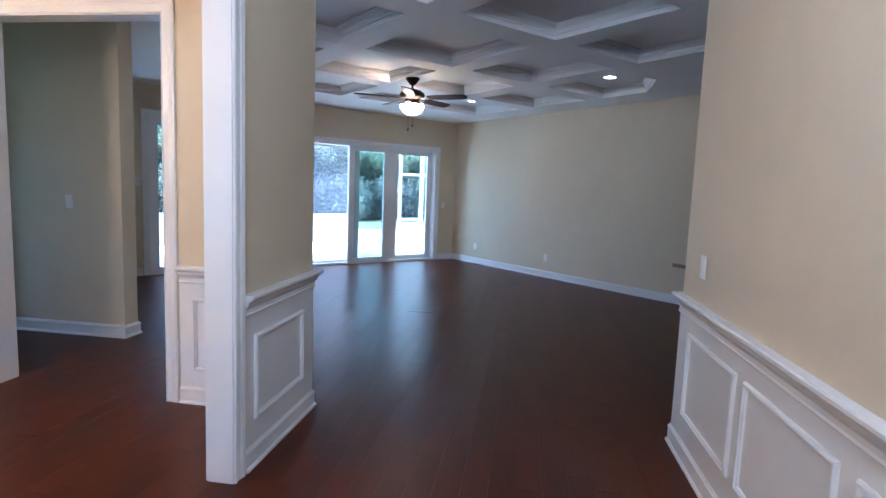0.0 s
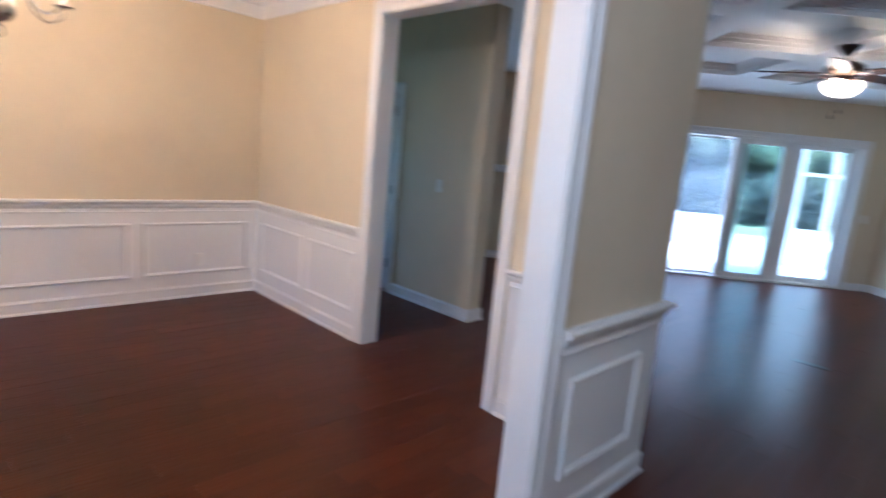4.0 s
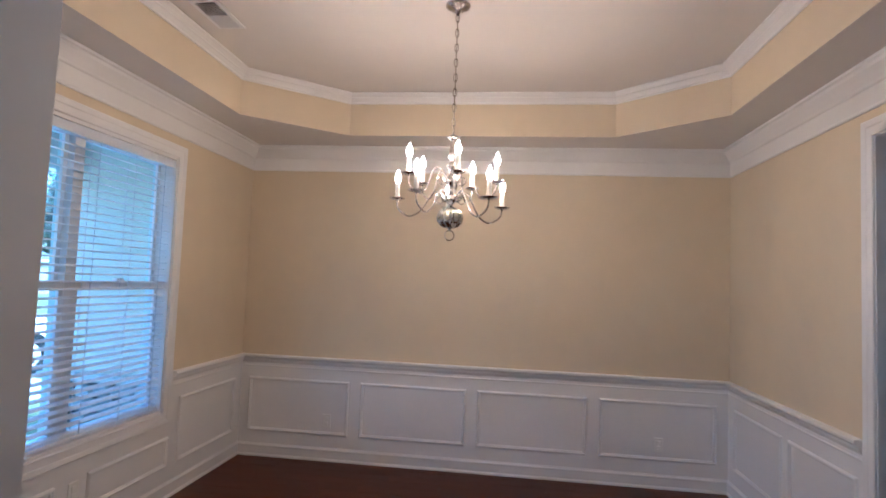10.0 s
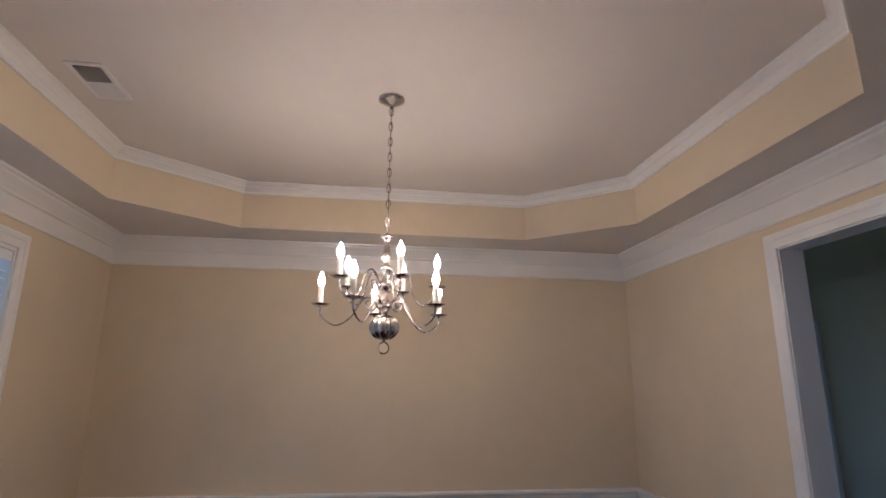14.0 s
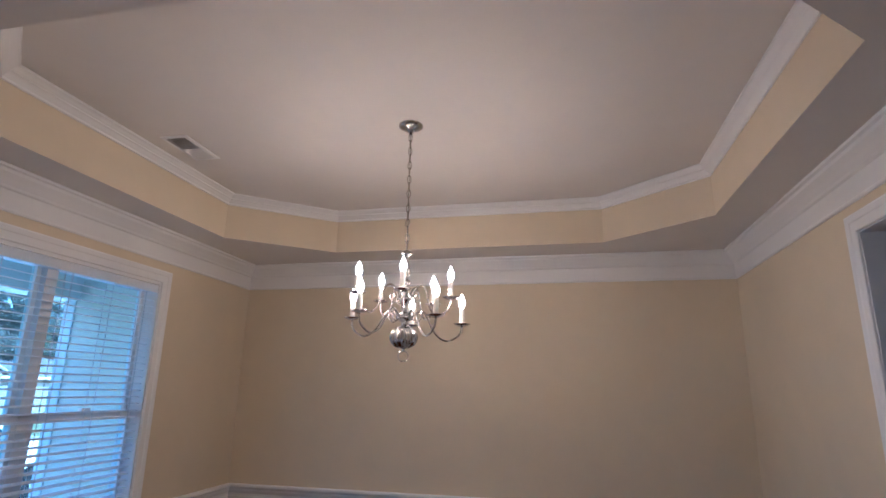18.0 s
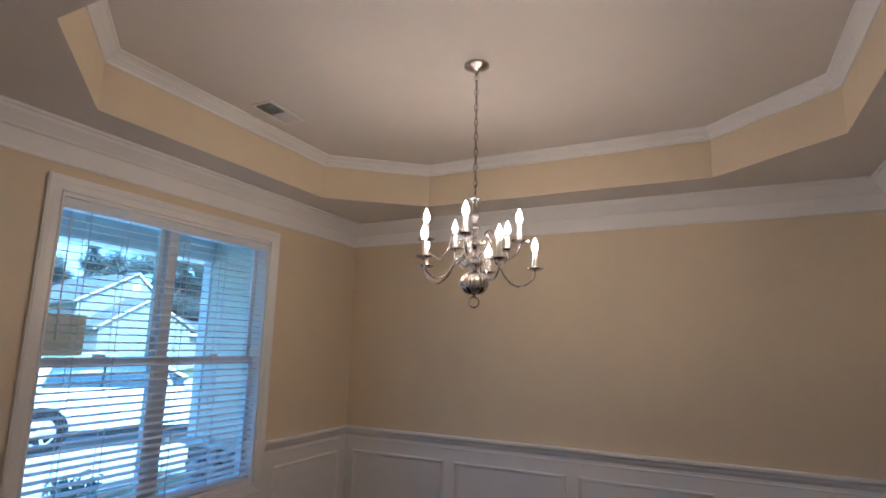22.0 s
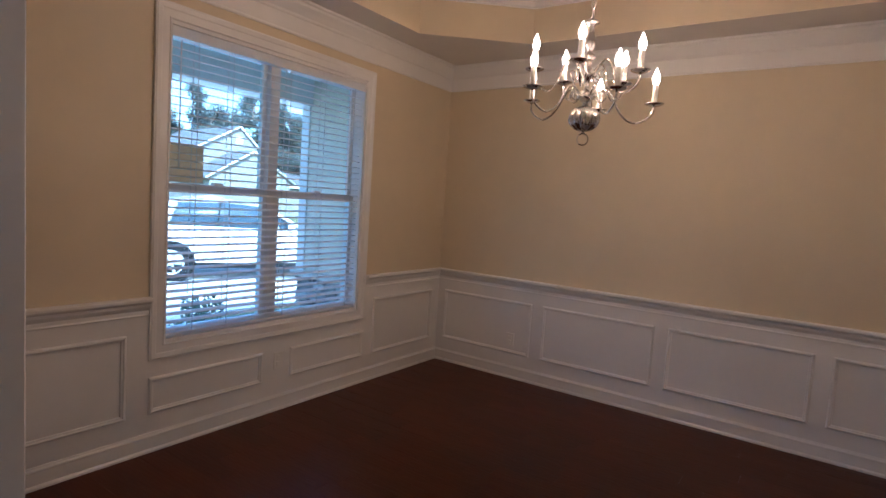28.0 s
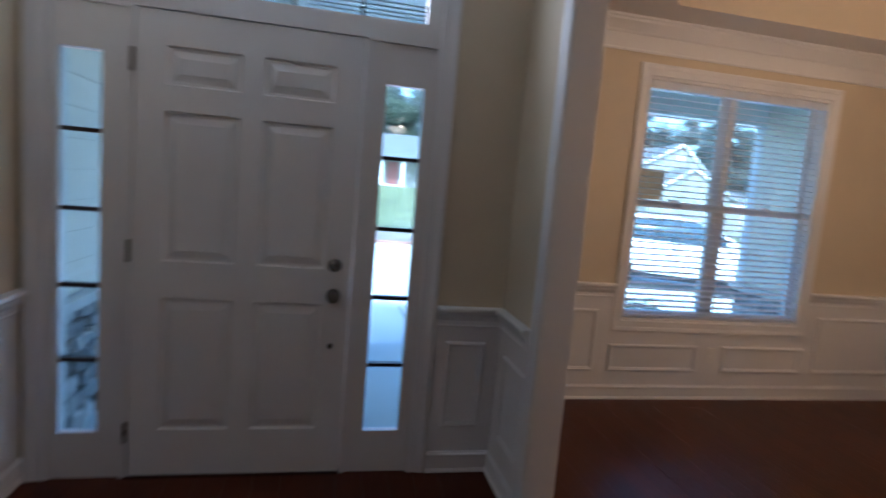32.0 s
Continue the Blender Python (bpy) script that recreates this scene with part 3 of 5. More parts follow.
window_1 = empty("window_1", Matrix.Translation((WIN[0], 0, 0)), "white twin double-hung window with raised grille lines", "window", kind="structure")
Pw = lambda s, z, o=0.0: Vector((s, o, z)) - Vector((WIN[0], 0, 0))
MUL = 1.888
SILL, HEAD = WIN[2], WIN[3]
part("window_casing", sweep(bmesh.new(), [Pw(WIN[1], SILL), Pw(WIN[1], HEAD), Pw(WIN[0], HEAD), Pw(WIN[0], SILL)], (0, 1, 0), [(x * 1.0, y) for x, y in CASE], True), TRIM, window_1, "wide white painted casing")
bm = bmesh.new()
for a, b, c, e in ((WIN[0], WIN[0] + 0.012, SILL, HEAD), (WIN[1] - 0.012, WIN[1], SILL, HEAD), (WIN[0] + 0.012, WIN[1] - 0.012, HEAD - 0.02, HEAD), (WIN[0] + 0.012, WIN[1] - 0.012, SILL, SILL + 0.02)):
    block(Pw, a, b, c, e, 0.003, -0.165, bm)
part("window_frame", bm, TRIM, window_1)
part("mullion", block(Pw, MUL - 0.036, MUL + 0.036, SILL + 0.02, HEAD - 0.02, -0.074, -0.16), TRIM, window_1, "white centre mullion")
for a, b in ((WIN[0] + 0.012, MUL - 0.036), (MUL + 0.036, WIN[1] - 0.012)):
    part("upper_sash", sash(bmesh.new(), a, b, 1.44, HEAD - 0.02, -0.115, Pw, v=0.028), VINYL, window_1)
    part("lower_sash", sash(bmesh.new(), a, b, SILL + 0.02, 1.485, -0.078, Pw, v=0.028), VINYL, window_1)
    part("sash_lock", block(Pw, (a + b) / 2 - 0.03, (a + b) / 2 + 0.03, 1.486, 1.505, -0.078, -0.11), VINYL, window_1)
    for z0, z1, o in ((1.48, HEAD - 0.06, -0.132), (SILL + 0.06, 1.445, -0.095)):
        pane = part("pane", block(Pw, a + 0.028, b - 0.028, z0, z1, o, o - 0.004), GLASS, window_1)
        pane.visible_shadow = False


def blind(s0, s1, label):
    """A wide-slat blind, let down with its slats tilted open."""
    th = empty("window_blind", Matrix.Translation((s0, -0.038, 0)), label, "blind")
    P = lambda s, z, o=0.0: Vector((s - s0, o, z))
    top, low = HEAD - 0.022, SILL + 0.05
    part("headrail", block(P, s0 + 0.004, s1 - 0.004, top - 0.05, top, -0.03, 0.028), SLAT, th)
    part("valance", boxed((0.0, 0.030, top - 0.056), (s1 - s0, 0.036, top - 0.002), 0.002), SLAT, th)
    part("bottom_rail", boxed((0.004, -0.026, low - 0.022), (s1 - s0 - 0.004, 0.026, low - 0.004), 0.004), SLAT, th)
    bm = bmesh.new()
    n, w, tilt = 5, 0.050, radians(-8)
    rows = []
    for k in range(n):
        x = (k / (n - 1) - 0.5)
        y, z = w * x, 0.0035 * (1 - 4 * x * x)
        y, z = y * math.cos(tilt) - z * math.sin(tilt), y * math.sin(tilt) + z * math.cos(tilt)
        rows.append([bm.verts.new((s, y, z + h)) for h in (0, 0.0026) for s in (0.006, s1 - s0 - 0.006)])
    for a, b in zip(rows, rows[1:]):
        for i, j in ((0, 1), (3, 2), (1, 3), (2, 0)):
            bm.faces.new((a[i], a[j], b[j], b[i]))
    bm.faces.new([rows[0][i] for i in (0, 2, 3, 1)])
    bm.faces.new([rows[-1][i] for i in (0, 1, 3, 2)])
    bmesh.ops.recalc_face_normals(bm, faces=list(bm.faces))
    first = part("slat", bm, SLAT, th)
    z, pitch, i = low + 0.012, 0.0432, 0
    first.location = (0, 0, z)
    while z + pitch < top - 0.075:
        z, i = z + pitch, i + 1
        o = new("slat", first.data)
        o.parent, o.location = th, (0, 0, z)
        o.rotation_euler = (random.uniform(-0.02, 0.02), random.uniform(-0.0015, 0.0015), 0)
    for s in (2.458 - s0, 2.238 - s0, 1.815 - s0, 1.512 - s0, 1.225 - s0):
        for o in (-0.027, 0.027):
            part("ladder_cord", tube(bmesh.new(), [(s, o, low), (s, o, top - 0.04)], 0.0023, 5), CORD, th)
    part("tilt_wand", tube(bmesh.new(), [(s1 - s0 - 0.05, 0.036, top - 0.07), (s1 - s0 - 0.048, 0.04, top - 0.75)], 0.004, 6), VINYL, th)
    return th


blind(WIN[0] + 0.014, WIN[1] - 0.014, "white wide-slat blind let down with open slats")


# unseen window added at the hall's end so that daylight brightens the hall
window_2 = empty("window_2", Matrix.Translation((-1.2, 4.34, 0)), "unseen window added at the hall's end to light the hall", "window", kind="structure")
Ph = lambda s, z, o=0.0: Vector((o, s, z))
part("window_frame", sash(bmesh.new(), 0.0, 0.74, 0.5, 2.2, -0.03, Ph, 0.05, 0.08), TRIM, window_2)
part("pane", block(Ph, 0.05, 0.69, 0.55, 2.15, -0.06, -0.064), GLASS, window_2).visible_shadow = False

# ---- front door with sidelights ----
D0, D1, DT = 4.652, 5.62, 2.10
door_1 = empty("door_1", Matrix.Translation((D1, FY, 0)), "closed white six-panel front door, black outside", "door", kind="structure")
Pd = lambda s, z, o=0.0: Vector((s - D1, o, z))


def panel_door(bm, P, s0, s1, z0, z1, cells, o_in, o_out):
    """A door leaf with sunk and raised panels on its inner face."""
    ss = sorted({s0, s1, *(v for c in cells for v in c[:2])})
    zs = sorted({z0, z1, *(v for c in cells for v in c[2:])})
    for i in range(len(ss) - 1):
        for j in range(len(zs) - 1):
            a, b, c, e = ss[i], ss[i + 1], zs[j], zs[j + 1]
            for o, sg, mi in ((o_in, -1, 0), (o_out, 1, 1)):
                q = [(a, c), (b, c), (b, e), (a, e)]
                v0 = [bm.verts.new(P(s, z, o)) for s, z in q]
                if not any(abs(a - k[0]) < 1e-6 and abs(c - k[2]) < 1e-6 for k in cells):
                    bm.faces.new(v0).material_index = mi
                    continue
                ring = v0
                for ins, dep in ((0.007, 0.014), (0.018, 0.014), (0.05, 0.002)):
                    q2 = [(a + ins, c + ins), (b - ins, c + ins), (b - ins, e - ins), (a + ins, e - ins)]
                    nx = [bm.verts.new(P(s, z, o + sg * dep)) for s, z in q2]
                    for k in range(4):
                        bm.faces.new((ring[k], ring[(k + 1) % 4], nx[(k + 1) % 4], nx[k])).material_index = mi
                    ring = nx
                bm.faces.new(ring).material_index = mi
    for a, b in (((s0, z0), (s1, z0)), ((s1, z0), (s1, z1)), ((s1, z1), (s0, z1)), ((s0, z1), (s0, z0))):
        bm.faces.new([bm.verts.new(P(*p, o)) for p, o in ((a, o_in), (b, o_in), (b, o_out), (a, o_out))])
    bmesh.ops.remove_doubles(bm, verts=list(bm.verts), dist=1e-5)
    bmesh.ops.recalc_face_normals(bm, faces=list(bm.faces))
    return bm


SIX = [(a, b, c, e) for a, b in ((D0 + 0.13, D0 + 0.435), (D0 + 0.535, D1 - 0.13)) for c, e in ((0.23, 0.85), (1.02, 1.68), (1.79, 1.955))]
leaf = part("leaf", panel_door(bmesh.new(), Pd, D0 + 0.003, D1 - 0.003, 0.008, DT - 0.004, SIX, -0.002, -0.047), (DOORW, BLACKP), door_1, "six-panel leaf, white inside and black outside")


def knob_set(parent, P, s, z, o, kind):
    m = Matrix.Translation(P(s, z, o)) @ Matrix.Rotation(radians(-90), 4, "X")
    if kind == "deadbolt":
        part("deadbolt", lathe(bmesh.new(), [(0.032, 0), (0.032, 0.008), (0.026, 0.014), (0.020, 0.016), (0.020, 0.02), (0.0, 0.021)], 20, m, False), BRASS, parent, "round metal deadbolt")
        part("thumb_turn", boxed((-0.006, -0.018, 0.018), (0.006, 0.018, 0.034), 0.003, m), BRASS, parent)
    else:
        part("rose", lathe(bmesh.new(), [(0.033, 0), (0.033, 0.006), (0.022, 0.012), (0.013, 0.014), (0.012, 0.03)], 20, m, False), BRASS, parent)
        part("knob", lathe(bmesh.new(), [(0.012, 0.03), (0.020, 0.034), (0.028, 0.044), (0.029, 0.054), (0.024, 0.063), (0.012, 0.067), (0.0, 0.068)], 20, m, False), BRASS, parent, "round metal door knob")


knob_set(leaf, Pd, D0 + 0.08, 1.042, -0.002, "deadbolt")
knob_set(leaf, Pd, D0 + 0.08, 0.897, -0.002, "knob")
part("door_stop_bolt", lathe(bmesh.new(), [(0.011, 0), (0.011, 0.02), (0.0, 0.021)], 12, Matrix.Translation(Pd(D0 + 0.08, 0.65, -0.002)) @ Matrix.Rotation(radians(-90), 4, "X"), False), BRONZE, leaf)
for z in (0.22, 1.06, 1.88):
    hb = part("hinge", boxed((D1 - 0.002 - D1, -0.002, z - 0.05), (D1 + 0.014 - D1, 0.012, z + 0.05), 0.003), BRASS, door_1, "worn metal hinge")
# frame posts, header, transom bar
bm = bmesh.new()
for a, b, c, e in ((UNIT[0], UNIT[0] + 0.022, 0, UNIT[2]), (D0 - 0.03, D0, 0, 2.185), (D1, D1 + 0.03, 0, 2.185), (UNIT[1] - 0.022, UNIT[1], 0, UNIT[2]), (UNIT[0] + 0.022, UNIT[1] - 0.022, UNIT[2] - 0.025, UNIT[2])):
    block(Pd, a, b, c, e, 0.004, -0.15, bm)
block(Pd, D0, D1, DT, 2.185, 0.006, -0.15, bm)
for a, b in ((UNIT[0] + 0.022, D0 - 0.03), (D1 + 0.03, UNIT[1] - 0.022)):
    block(Pd, a, b, 2.09, 2.185, 0.006, -0.15, bm)
part("door_frame", bm, DOORW, door_1)
part("threshold", boxed(Pd(D0, -0.01, -0.15), Pd(D1, 0.007, 0.012), 0.002), BRONZE, door_1, "dark metal threshold")
for a, b in ((UNIT[0] + 0.022, D0 - 0.03), (D1 + 0.03, UNIT[1] - 0.022)):
    g0, g1 = (4.37, 4.547) if a < 5 else (5.745, 5.905)
    th = part("sidelight", sash(bmesh.new(), a, b, 0.02, 2.09, -0.01, Pd, 0.001, 0.04), DOORW, door_1, "white sidelight with five panes")
    bm = bmesh.new()
    for q in ((a, g0, 0.0, 2.09), (g1, b, 0.0, 2.09), (g0, g1, 0.0, 0.215), (g0, g1, 1.905, 2.09)):
        block(Pd, *q, -0.008, -0.052, bm)
    part("stile", bm, DOORW, th)
    step = (1.905 - 0.215) / 5
    for k in range(5):
        z = 0.215 + k * step
        pane = part("pane", block(Pd, g0, g1, z + 0.008, z + step - 0.008, -0.028, -0.034), GLASS, th)
        pane.visible_shadow = False
        if k:
            part("muntin", block(Pd, g0, g1, z - 0.009, z + 0.009, -0.014, -0.05), BRONZE, th, "dark thin muntin bar")
for k in range(5):
    w = (UNIT[1] - UNIT[0] - 0.16) / 5
    a = UNIT[0] + 0.08 + k * w
    pane = part("transom_pane", block(Pd, a + 0.008, a + w - 0.008, 2.195, 2.56, -0.03, -0.036), GLASS, door_1)
    pane.visible_shadow = False
    if k:
        part("transom_muntin", block(Pd, a - 0.008, a + 0.008, 2.195, 2.56, -0.016, -0.05), BRONZE, door_1, "dark thin muntin bar")
bm = bmesh.new()
for q in ((UNIT[0] + 0.022, UNIT[0] + 0.08, 2.185, UNIT[2] - 0.025), (UNIT[1] - 0.08, UNIT[1] - 0.022, 2.185, UNIT[2] - 0.025), (UNIT[0] + 0.08, UNIT[1] - 0.08, 2.56, UNIT[2] - 0.025), (UNIT[0] + 0.08, UNIT[1] - 0.08, 2.185, 2.195)):
    block(Pd, *q, -0.008, -0.055, bm)
part("transom_frame", bm, DOORW, door_1)
casing("casing_front_door", P_ff, n_ff, -UNIT[1] + 0.01, -UNIT[0] - 0.01, UNIT[2] - 0.01, label="white casing round the front door unit")

# ---- hall door ----
door_2 = empty("door_2", Matrix.Translation((0.6, 5.22, 0)), "closed white two-panel hall door with dark hinges", "door", kind="structure")
Ph = lambda s, z, o=0.0: Vector((s - 0.6, -o, z))
part("leaf", panel_door(bmesh.new(), Ph, -0.17, 0.57, 0.018, 2.02, [(-0.06, 0.46, 0.22, 0.90), (-0.06, 0.46, 1.04, 1.88)], -0.012, -0.05), (DOORW, DOORW), door_2, "two-panel white leaf")
for z in (0.30, 1.06, 1.84):
    part("hinge", boxed((-0.04, -0.008, z - 0.045), (-0.018, 0.012, z + 0.045), 0.003), BRONZE, door_2, "dark metal hinge")
P_hl, n_hl = frame_at((0, 5.22), (0, -1))
jamb("jamb_hall_door", P_hl, -0.2, 0.6, 2.04, 0.166)
casing("casing_hall_door", P_hl, n_hl, -0.19, 0.59, 2.03, label="white casing of the hall door")

# ---- great room glass doors ----
GM = Matrix(((R2, R2, 0, 0), (R2, -R2, 0, 0), (0, 0, 1, 0), (0, 0, 0, 1)))


def glass_door(name, u0, u1, z1, leaves, label):
    c = uv(u0, GV)
    th = empty(name, Matrix.Translation((*c, 0)), label, "door", kind="structure")
    d, n = Vector((R2, R2, 0)), Vector((R2, -R2, 0))
    P = lambda s, z, o=0.0: d * (s - u0) + Z * z + n * o
    part("casing", sweep(bmesh.new(), [P(u0 + 0.01, 0), P(u0 + 0.01, z1 - 0.01), P(u1 - 0.01, z1 - 0.01), P(u1 - 0.01, 0)], n, [(x * 1.05, y) for x, y in CASE]), TRIM, th, "white painted casing")
    bm = bmesh.new()
    for a, b, c2, e in ((u0, u0 + 0.03, 0, z1), (u1 - 0.03, u1, 0, z1), (u0 + 0.03, u1 - 0.03, z1 - 0.035, z1), (u0 + 0.03, u1 - 0.03, 0, 0.03)):
        block(P, a, b, c2, e, 0.002, -0.155, bm)
    part("door_frame", bm, VINYL, th)
    for a, b, o in leaves:
        lf = part("sliding_leaf" if len(leaves) > 1 else "leaf", sash(bmesh.new(), a, b, 0.032, z1 - 0.036, o, P, 0.072, 0.034, 0.108), VINYL, th, "white framed glass leaf")
        pane = part("pane", block(P, a + 0.107, b - 0.107, 0.10, z1 - 0.107, o - 0.012, o - 0.018), GREENGLASS, lf)
        pane.visible_shadow = False
        part("pull_handle", boxed((0, 0, 0), (0.02, 0.025, 0.22), 0.006, Matrix.Translation(P(b - 0.045, 0.95, o))), VINYL, lf)
    return th


glass_door("door_3", 7.95, 10.67, 2.13, [(8.80, 9.625, -0.03), (8.923, 9.745, -0.07), (9.743, 10.64, -0.11)], "white three-panel sliding glass door, one leaf slid open")
_d3 = bpy.data.objects["door_3"]
# grey-green upright along the edge of the stacked leaf
UPRIGHTM = mat("grey_green_upright", (0.16, 0.18, 0.17), 0.6, var=0.12, scale=8)
part("upright_edge", block(lambda s, z, o=0.0: Vector((R2, R2, 0)) * (s - 7.95) + Z * z + Vector((R2, -R2, 0)) * o, 9.545, 9.615, 0.04, 2.08, -0.115, -0.14), UPRIGHTM, _d3, "grey-green upright at the stacked leaf's edge")
# translucent grey sheet added across the open doorway, puts haze over the trees
HAZEM = bpy.data.materials.new("grey_haze_sheet")
HAZEM.use_nodes = True
_t = HAZEM.node_tree
_t.nodes.remove(_t.nodes["Principled BSDF"])
_a, _b, _mx = (_t.nodes.new(k) for k in ("ShaderNodeBsdfTransparent", "ShaderNodeBsdfTranslucent", "ShaderNodeMixShader"))
_b.inputs[0].default_value, _mx.inputs[0].default_value = (0.12, 0.155, 0.19, 1), 0.26
_t.links.new(_a.outputs[0], _mx.inputs[1])
_t.links.new(_b.outputs[0], _mx.inputs[2])
_t.links.new(_mx.outputs[0], _t.nodes["Material Output"].inputs[0])
Ps = lambda s, z, o=0.0: Vector((R2, R2, 0)) * (s - 7.95) + Z * z + Vector((R2, -R2, 0)) * o
_sc = part("screen_leaf", sash(bmesh.new(), 7.985, 8.86, 0.034, 2.09, -0.118, Ps, 0.03, 0.016, 0.035), VINYL, _d3, "white frame of the added haze sheet")
part("haze_sheet", block(Ps, 8.02, 8.825, 0.064, 2.06, -0.125, -0.126), HAZEM, _sc, "thin translucent sheet standing in for outdoor haze").visible_shadow = False
glass_door("door_4", 5.64, 6.7, 2.28, [(5.668, 6.67, -0.05)], "white single glass door of the breakfast room")


# ---- chandelier ----
def chandelier(x, y):
    th = empty("chandelier", Matrix.Translation((x, y, 3.045)), "brushed nickel ten-candle chandelier, lit, hanging on a chain", "chandelier")
    H = lambda z: z - 3.045
    part("canopy", lathe(bmesh.new(), [(0.066, H(3.044)), (0.066, H(3.036)), (0.05, H(3.026)), (0.026, H(3.018)), (0.012, H(3.006)), (0.006, H(2.99))], 28), NICKEL, th, "round nickel ceiling canopy", True)
    z, i = 2.985, 0
    while z > 2.345:
        ring = []
        for k in range(16):
            a = 2 * math.pi * k / 16
            px, pz = 0.0096 * math.cos(a), 0.0245 * math.sin(a)
            ring.append((px, 0, H(z) - 0.012 + pz) if i % 2 else (0, px, H(z) - 0.012 + pz))
        part("chain_link", tube(bmesh.new(), ring, 0.0026, 6, True), NICKEL, th)
        z, i = z - 0.0405, i + 1
    part("lamp_cord", tube(bmesh.new(), [(0.002, 0.002, H(3.0)), (0.004, 0.001, H(2.7)), (0.001, 0.003, H(2.33))], 0.0017, 6), BRASS, th)
    part("column", lathe(bmesh.new(), [(0.004, H(2.345)), (0.030, H(2.328)), (0.033, H(2.320)), (0.016, H(2.312)), (0.011, H(2.30)), (0.014, H(2.27)), (0.020, H(2.245)), (0.024, H(2.222)), (0.014, H(2.205)), (0.012, H(2.19)), (0.026, H(2.18)), (0.028, H(2.168)), (0.013, H(2.155)), (0.011, H(2.13)), (0.024, H(2.11)), (0.036, H(2.095)), (0.036, H(2.085)), (0.018, H(2.07)), (0.012, H(2.05)), (0.013, H(2.03)), (0.03, H(2.015)), (0.043, H(2.0)), (0.043, H(1.988)), (0.022, H(1.976)), (0.014, H(1.965)), (0.016, H(1.955))], 24), NICKEL, th, "turned nickel column", True)
    bm = bmesh.new()
    n, prof = 144, []
    for k in range(15):
        a = math.pi * k / 14
        prof.append((0.071 * math.sin(a) ** 0.85 if 0 < k < 14 else 0.008, 1.898 + 0.057 * math.cos(a)))
    rings = [[bm.verts.new((r * (1 - 0.15 * abs(math.cos(12 * math.pi * j / n)) ** 2) * math.cos(2 * math.pi * j / n), r * (1 - 0.15 * abs(math.cos(12 * math.pi * j / n)) ** 2) * math.sin(2 * math.pi * j / n), H(z))) for j in range(n)] for r, z in prof]
    for a, b in zip(rings, rings[1:]):
        for j in range(n):
            bm.faces.new((b[j], b[(j + 1) % n], a[(j + 1) % n], a[j])).smooth = True
    part("fluted_ball", bm, NICKEL, th, "fluted nickel ball")
    part("finial", lathe(bmesh.new(), [(0.006, H(1.856)), (0.014, H(1.85)), (0.015, H(1.846)), (0.006, H(1.84)), (0.009, H(1.834)), (0.004, H(1.829))], 16), NICKEL, th, "", True)
    part("pull_ring", tube(bmesh.new(), [(-0.0075 * math.sin(2 * math.pi * k / 24), 0.0235 * math.sin(2 * math.pi * k / 24), H(1.806) + 0.0255 * math.cos(2 * math.pi * k / 24)) for k in range(24)], 0.0032, 8, True), NICKEL, th, "nickel ring")
    lower = curve_pts([(0.035, 0, H(1.995)), (0.062, 0, H(2.03)), (0.092, 0, H(2.035)), (0.122, 0, H(2.0)), (0.152, 0, H(1.955)), (0.19, 0, H(1.922)), (0.232, 0, H(1.912)), (0.272, 0, H(1.932)), (0.297, 0, H(1.962)), (0.300, 0, H(1.997))], 5)
    upper = curve_pts([(0.03, 0, H(2.09)), (0.048, 0, H(2.135)), (0.075, 0, H(2.16)), (0.104, 0, H(2.142)), (0.12, 0, H(2.10)), (0.14, 0, H(2.05)), (0.172, 0, H(2.018)), (0.206, 0, H(2.028)), (0.235, 0, H(2.058)), (0.24, 0, H(2.101))], 5)
    scroll_lo = curve_pts([(0.035, 0, H(1.998)), (0.055, 0, H(1.975)), (0.08, 0, H(1.985)), (0.088, 0, H(2.012)), (0.068, 0, H(2.02)), (0.062, 0, H(2.0))], 4)
    scroll_up = curve_pts([(0.028, 0, H(2.09)), (0.05, 0, H(2.068)), (0.072, 0, H(2.08)), (0.076, 0, H(2.105)), (0.058, 0, H(2.11)), (0.054, 0, H(2.094))], 4)
    dish = [(0.004, 0.0), (0.018, 0.001), (0.032, 0.006), (0.041, 0.011), (0.042, 0.014), (0.032, 0.011), (0.018, 0.007), (0.012, 0.009)]
    bulb = [(0.009, 0.0), (0.011, 0.006), (0.0155, 0.018), (0.0170, 0.027), (0.0145, 0.041), (0.0085, 0.056), (0.004, 0.067), (0.0006, 0.075)]
    parts = {}

    def put(name, make, material, turn, droop, label="", smooth=True):
        if name not in parts:
            parts[name] = part(name.split("/")[0], make(), material, th, label, smooth)
            ob = parts[name]
        else:
            ob = new(name.split("/")[0], parts[name].data)
            ob.parent = th
            if label:
                tagged(ob, label)
        at_hub = Matrix.Translation((0.035, 0, hub))
        low = at_hub @ Matrix.Rotation(droop, 4, "Y") @ at_hub.inverted()
        if not name.startswith("arm"):
            low = Matrix.Translation(low @ seat - seat)
        ob.matrix_local = Matrix.Rotation(turn, 4, "Z") @ low

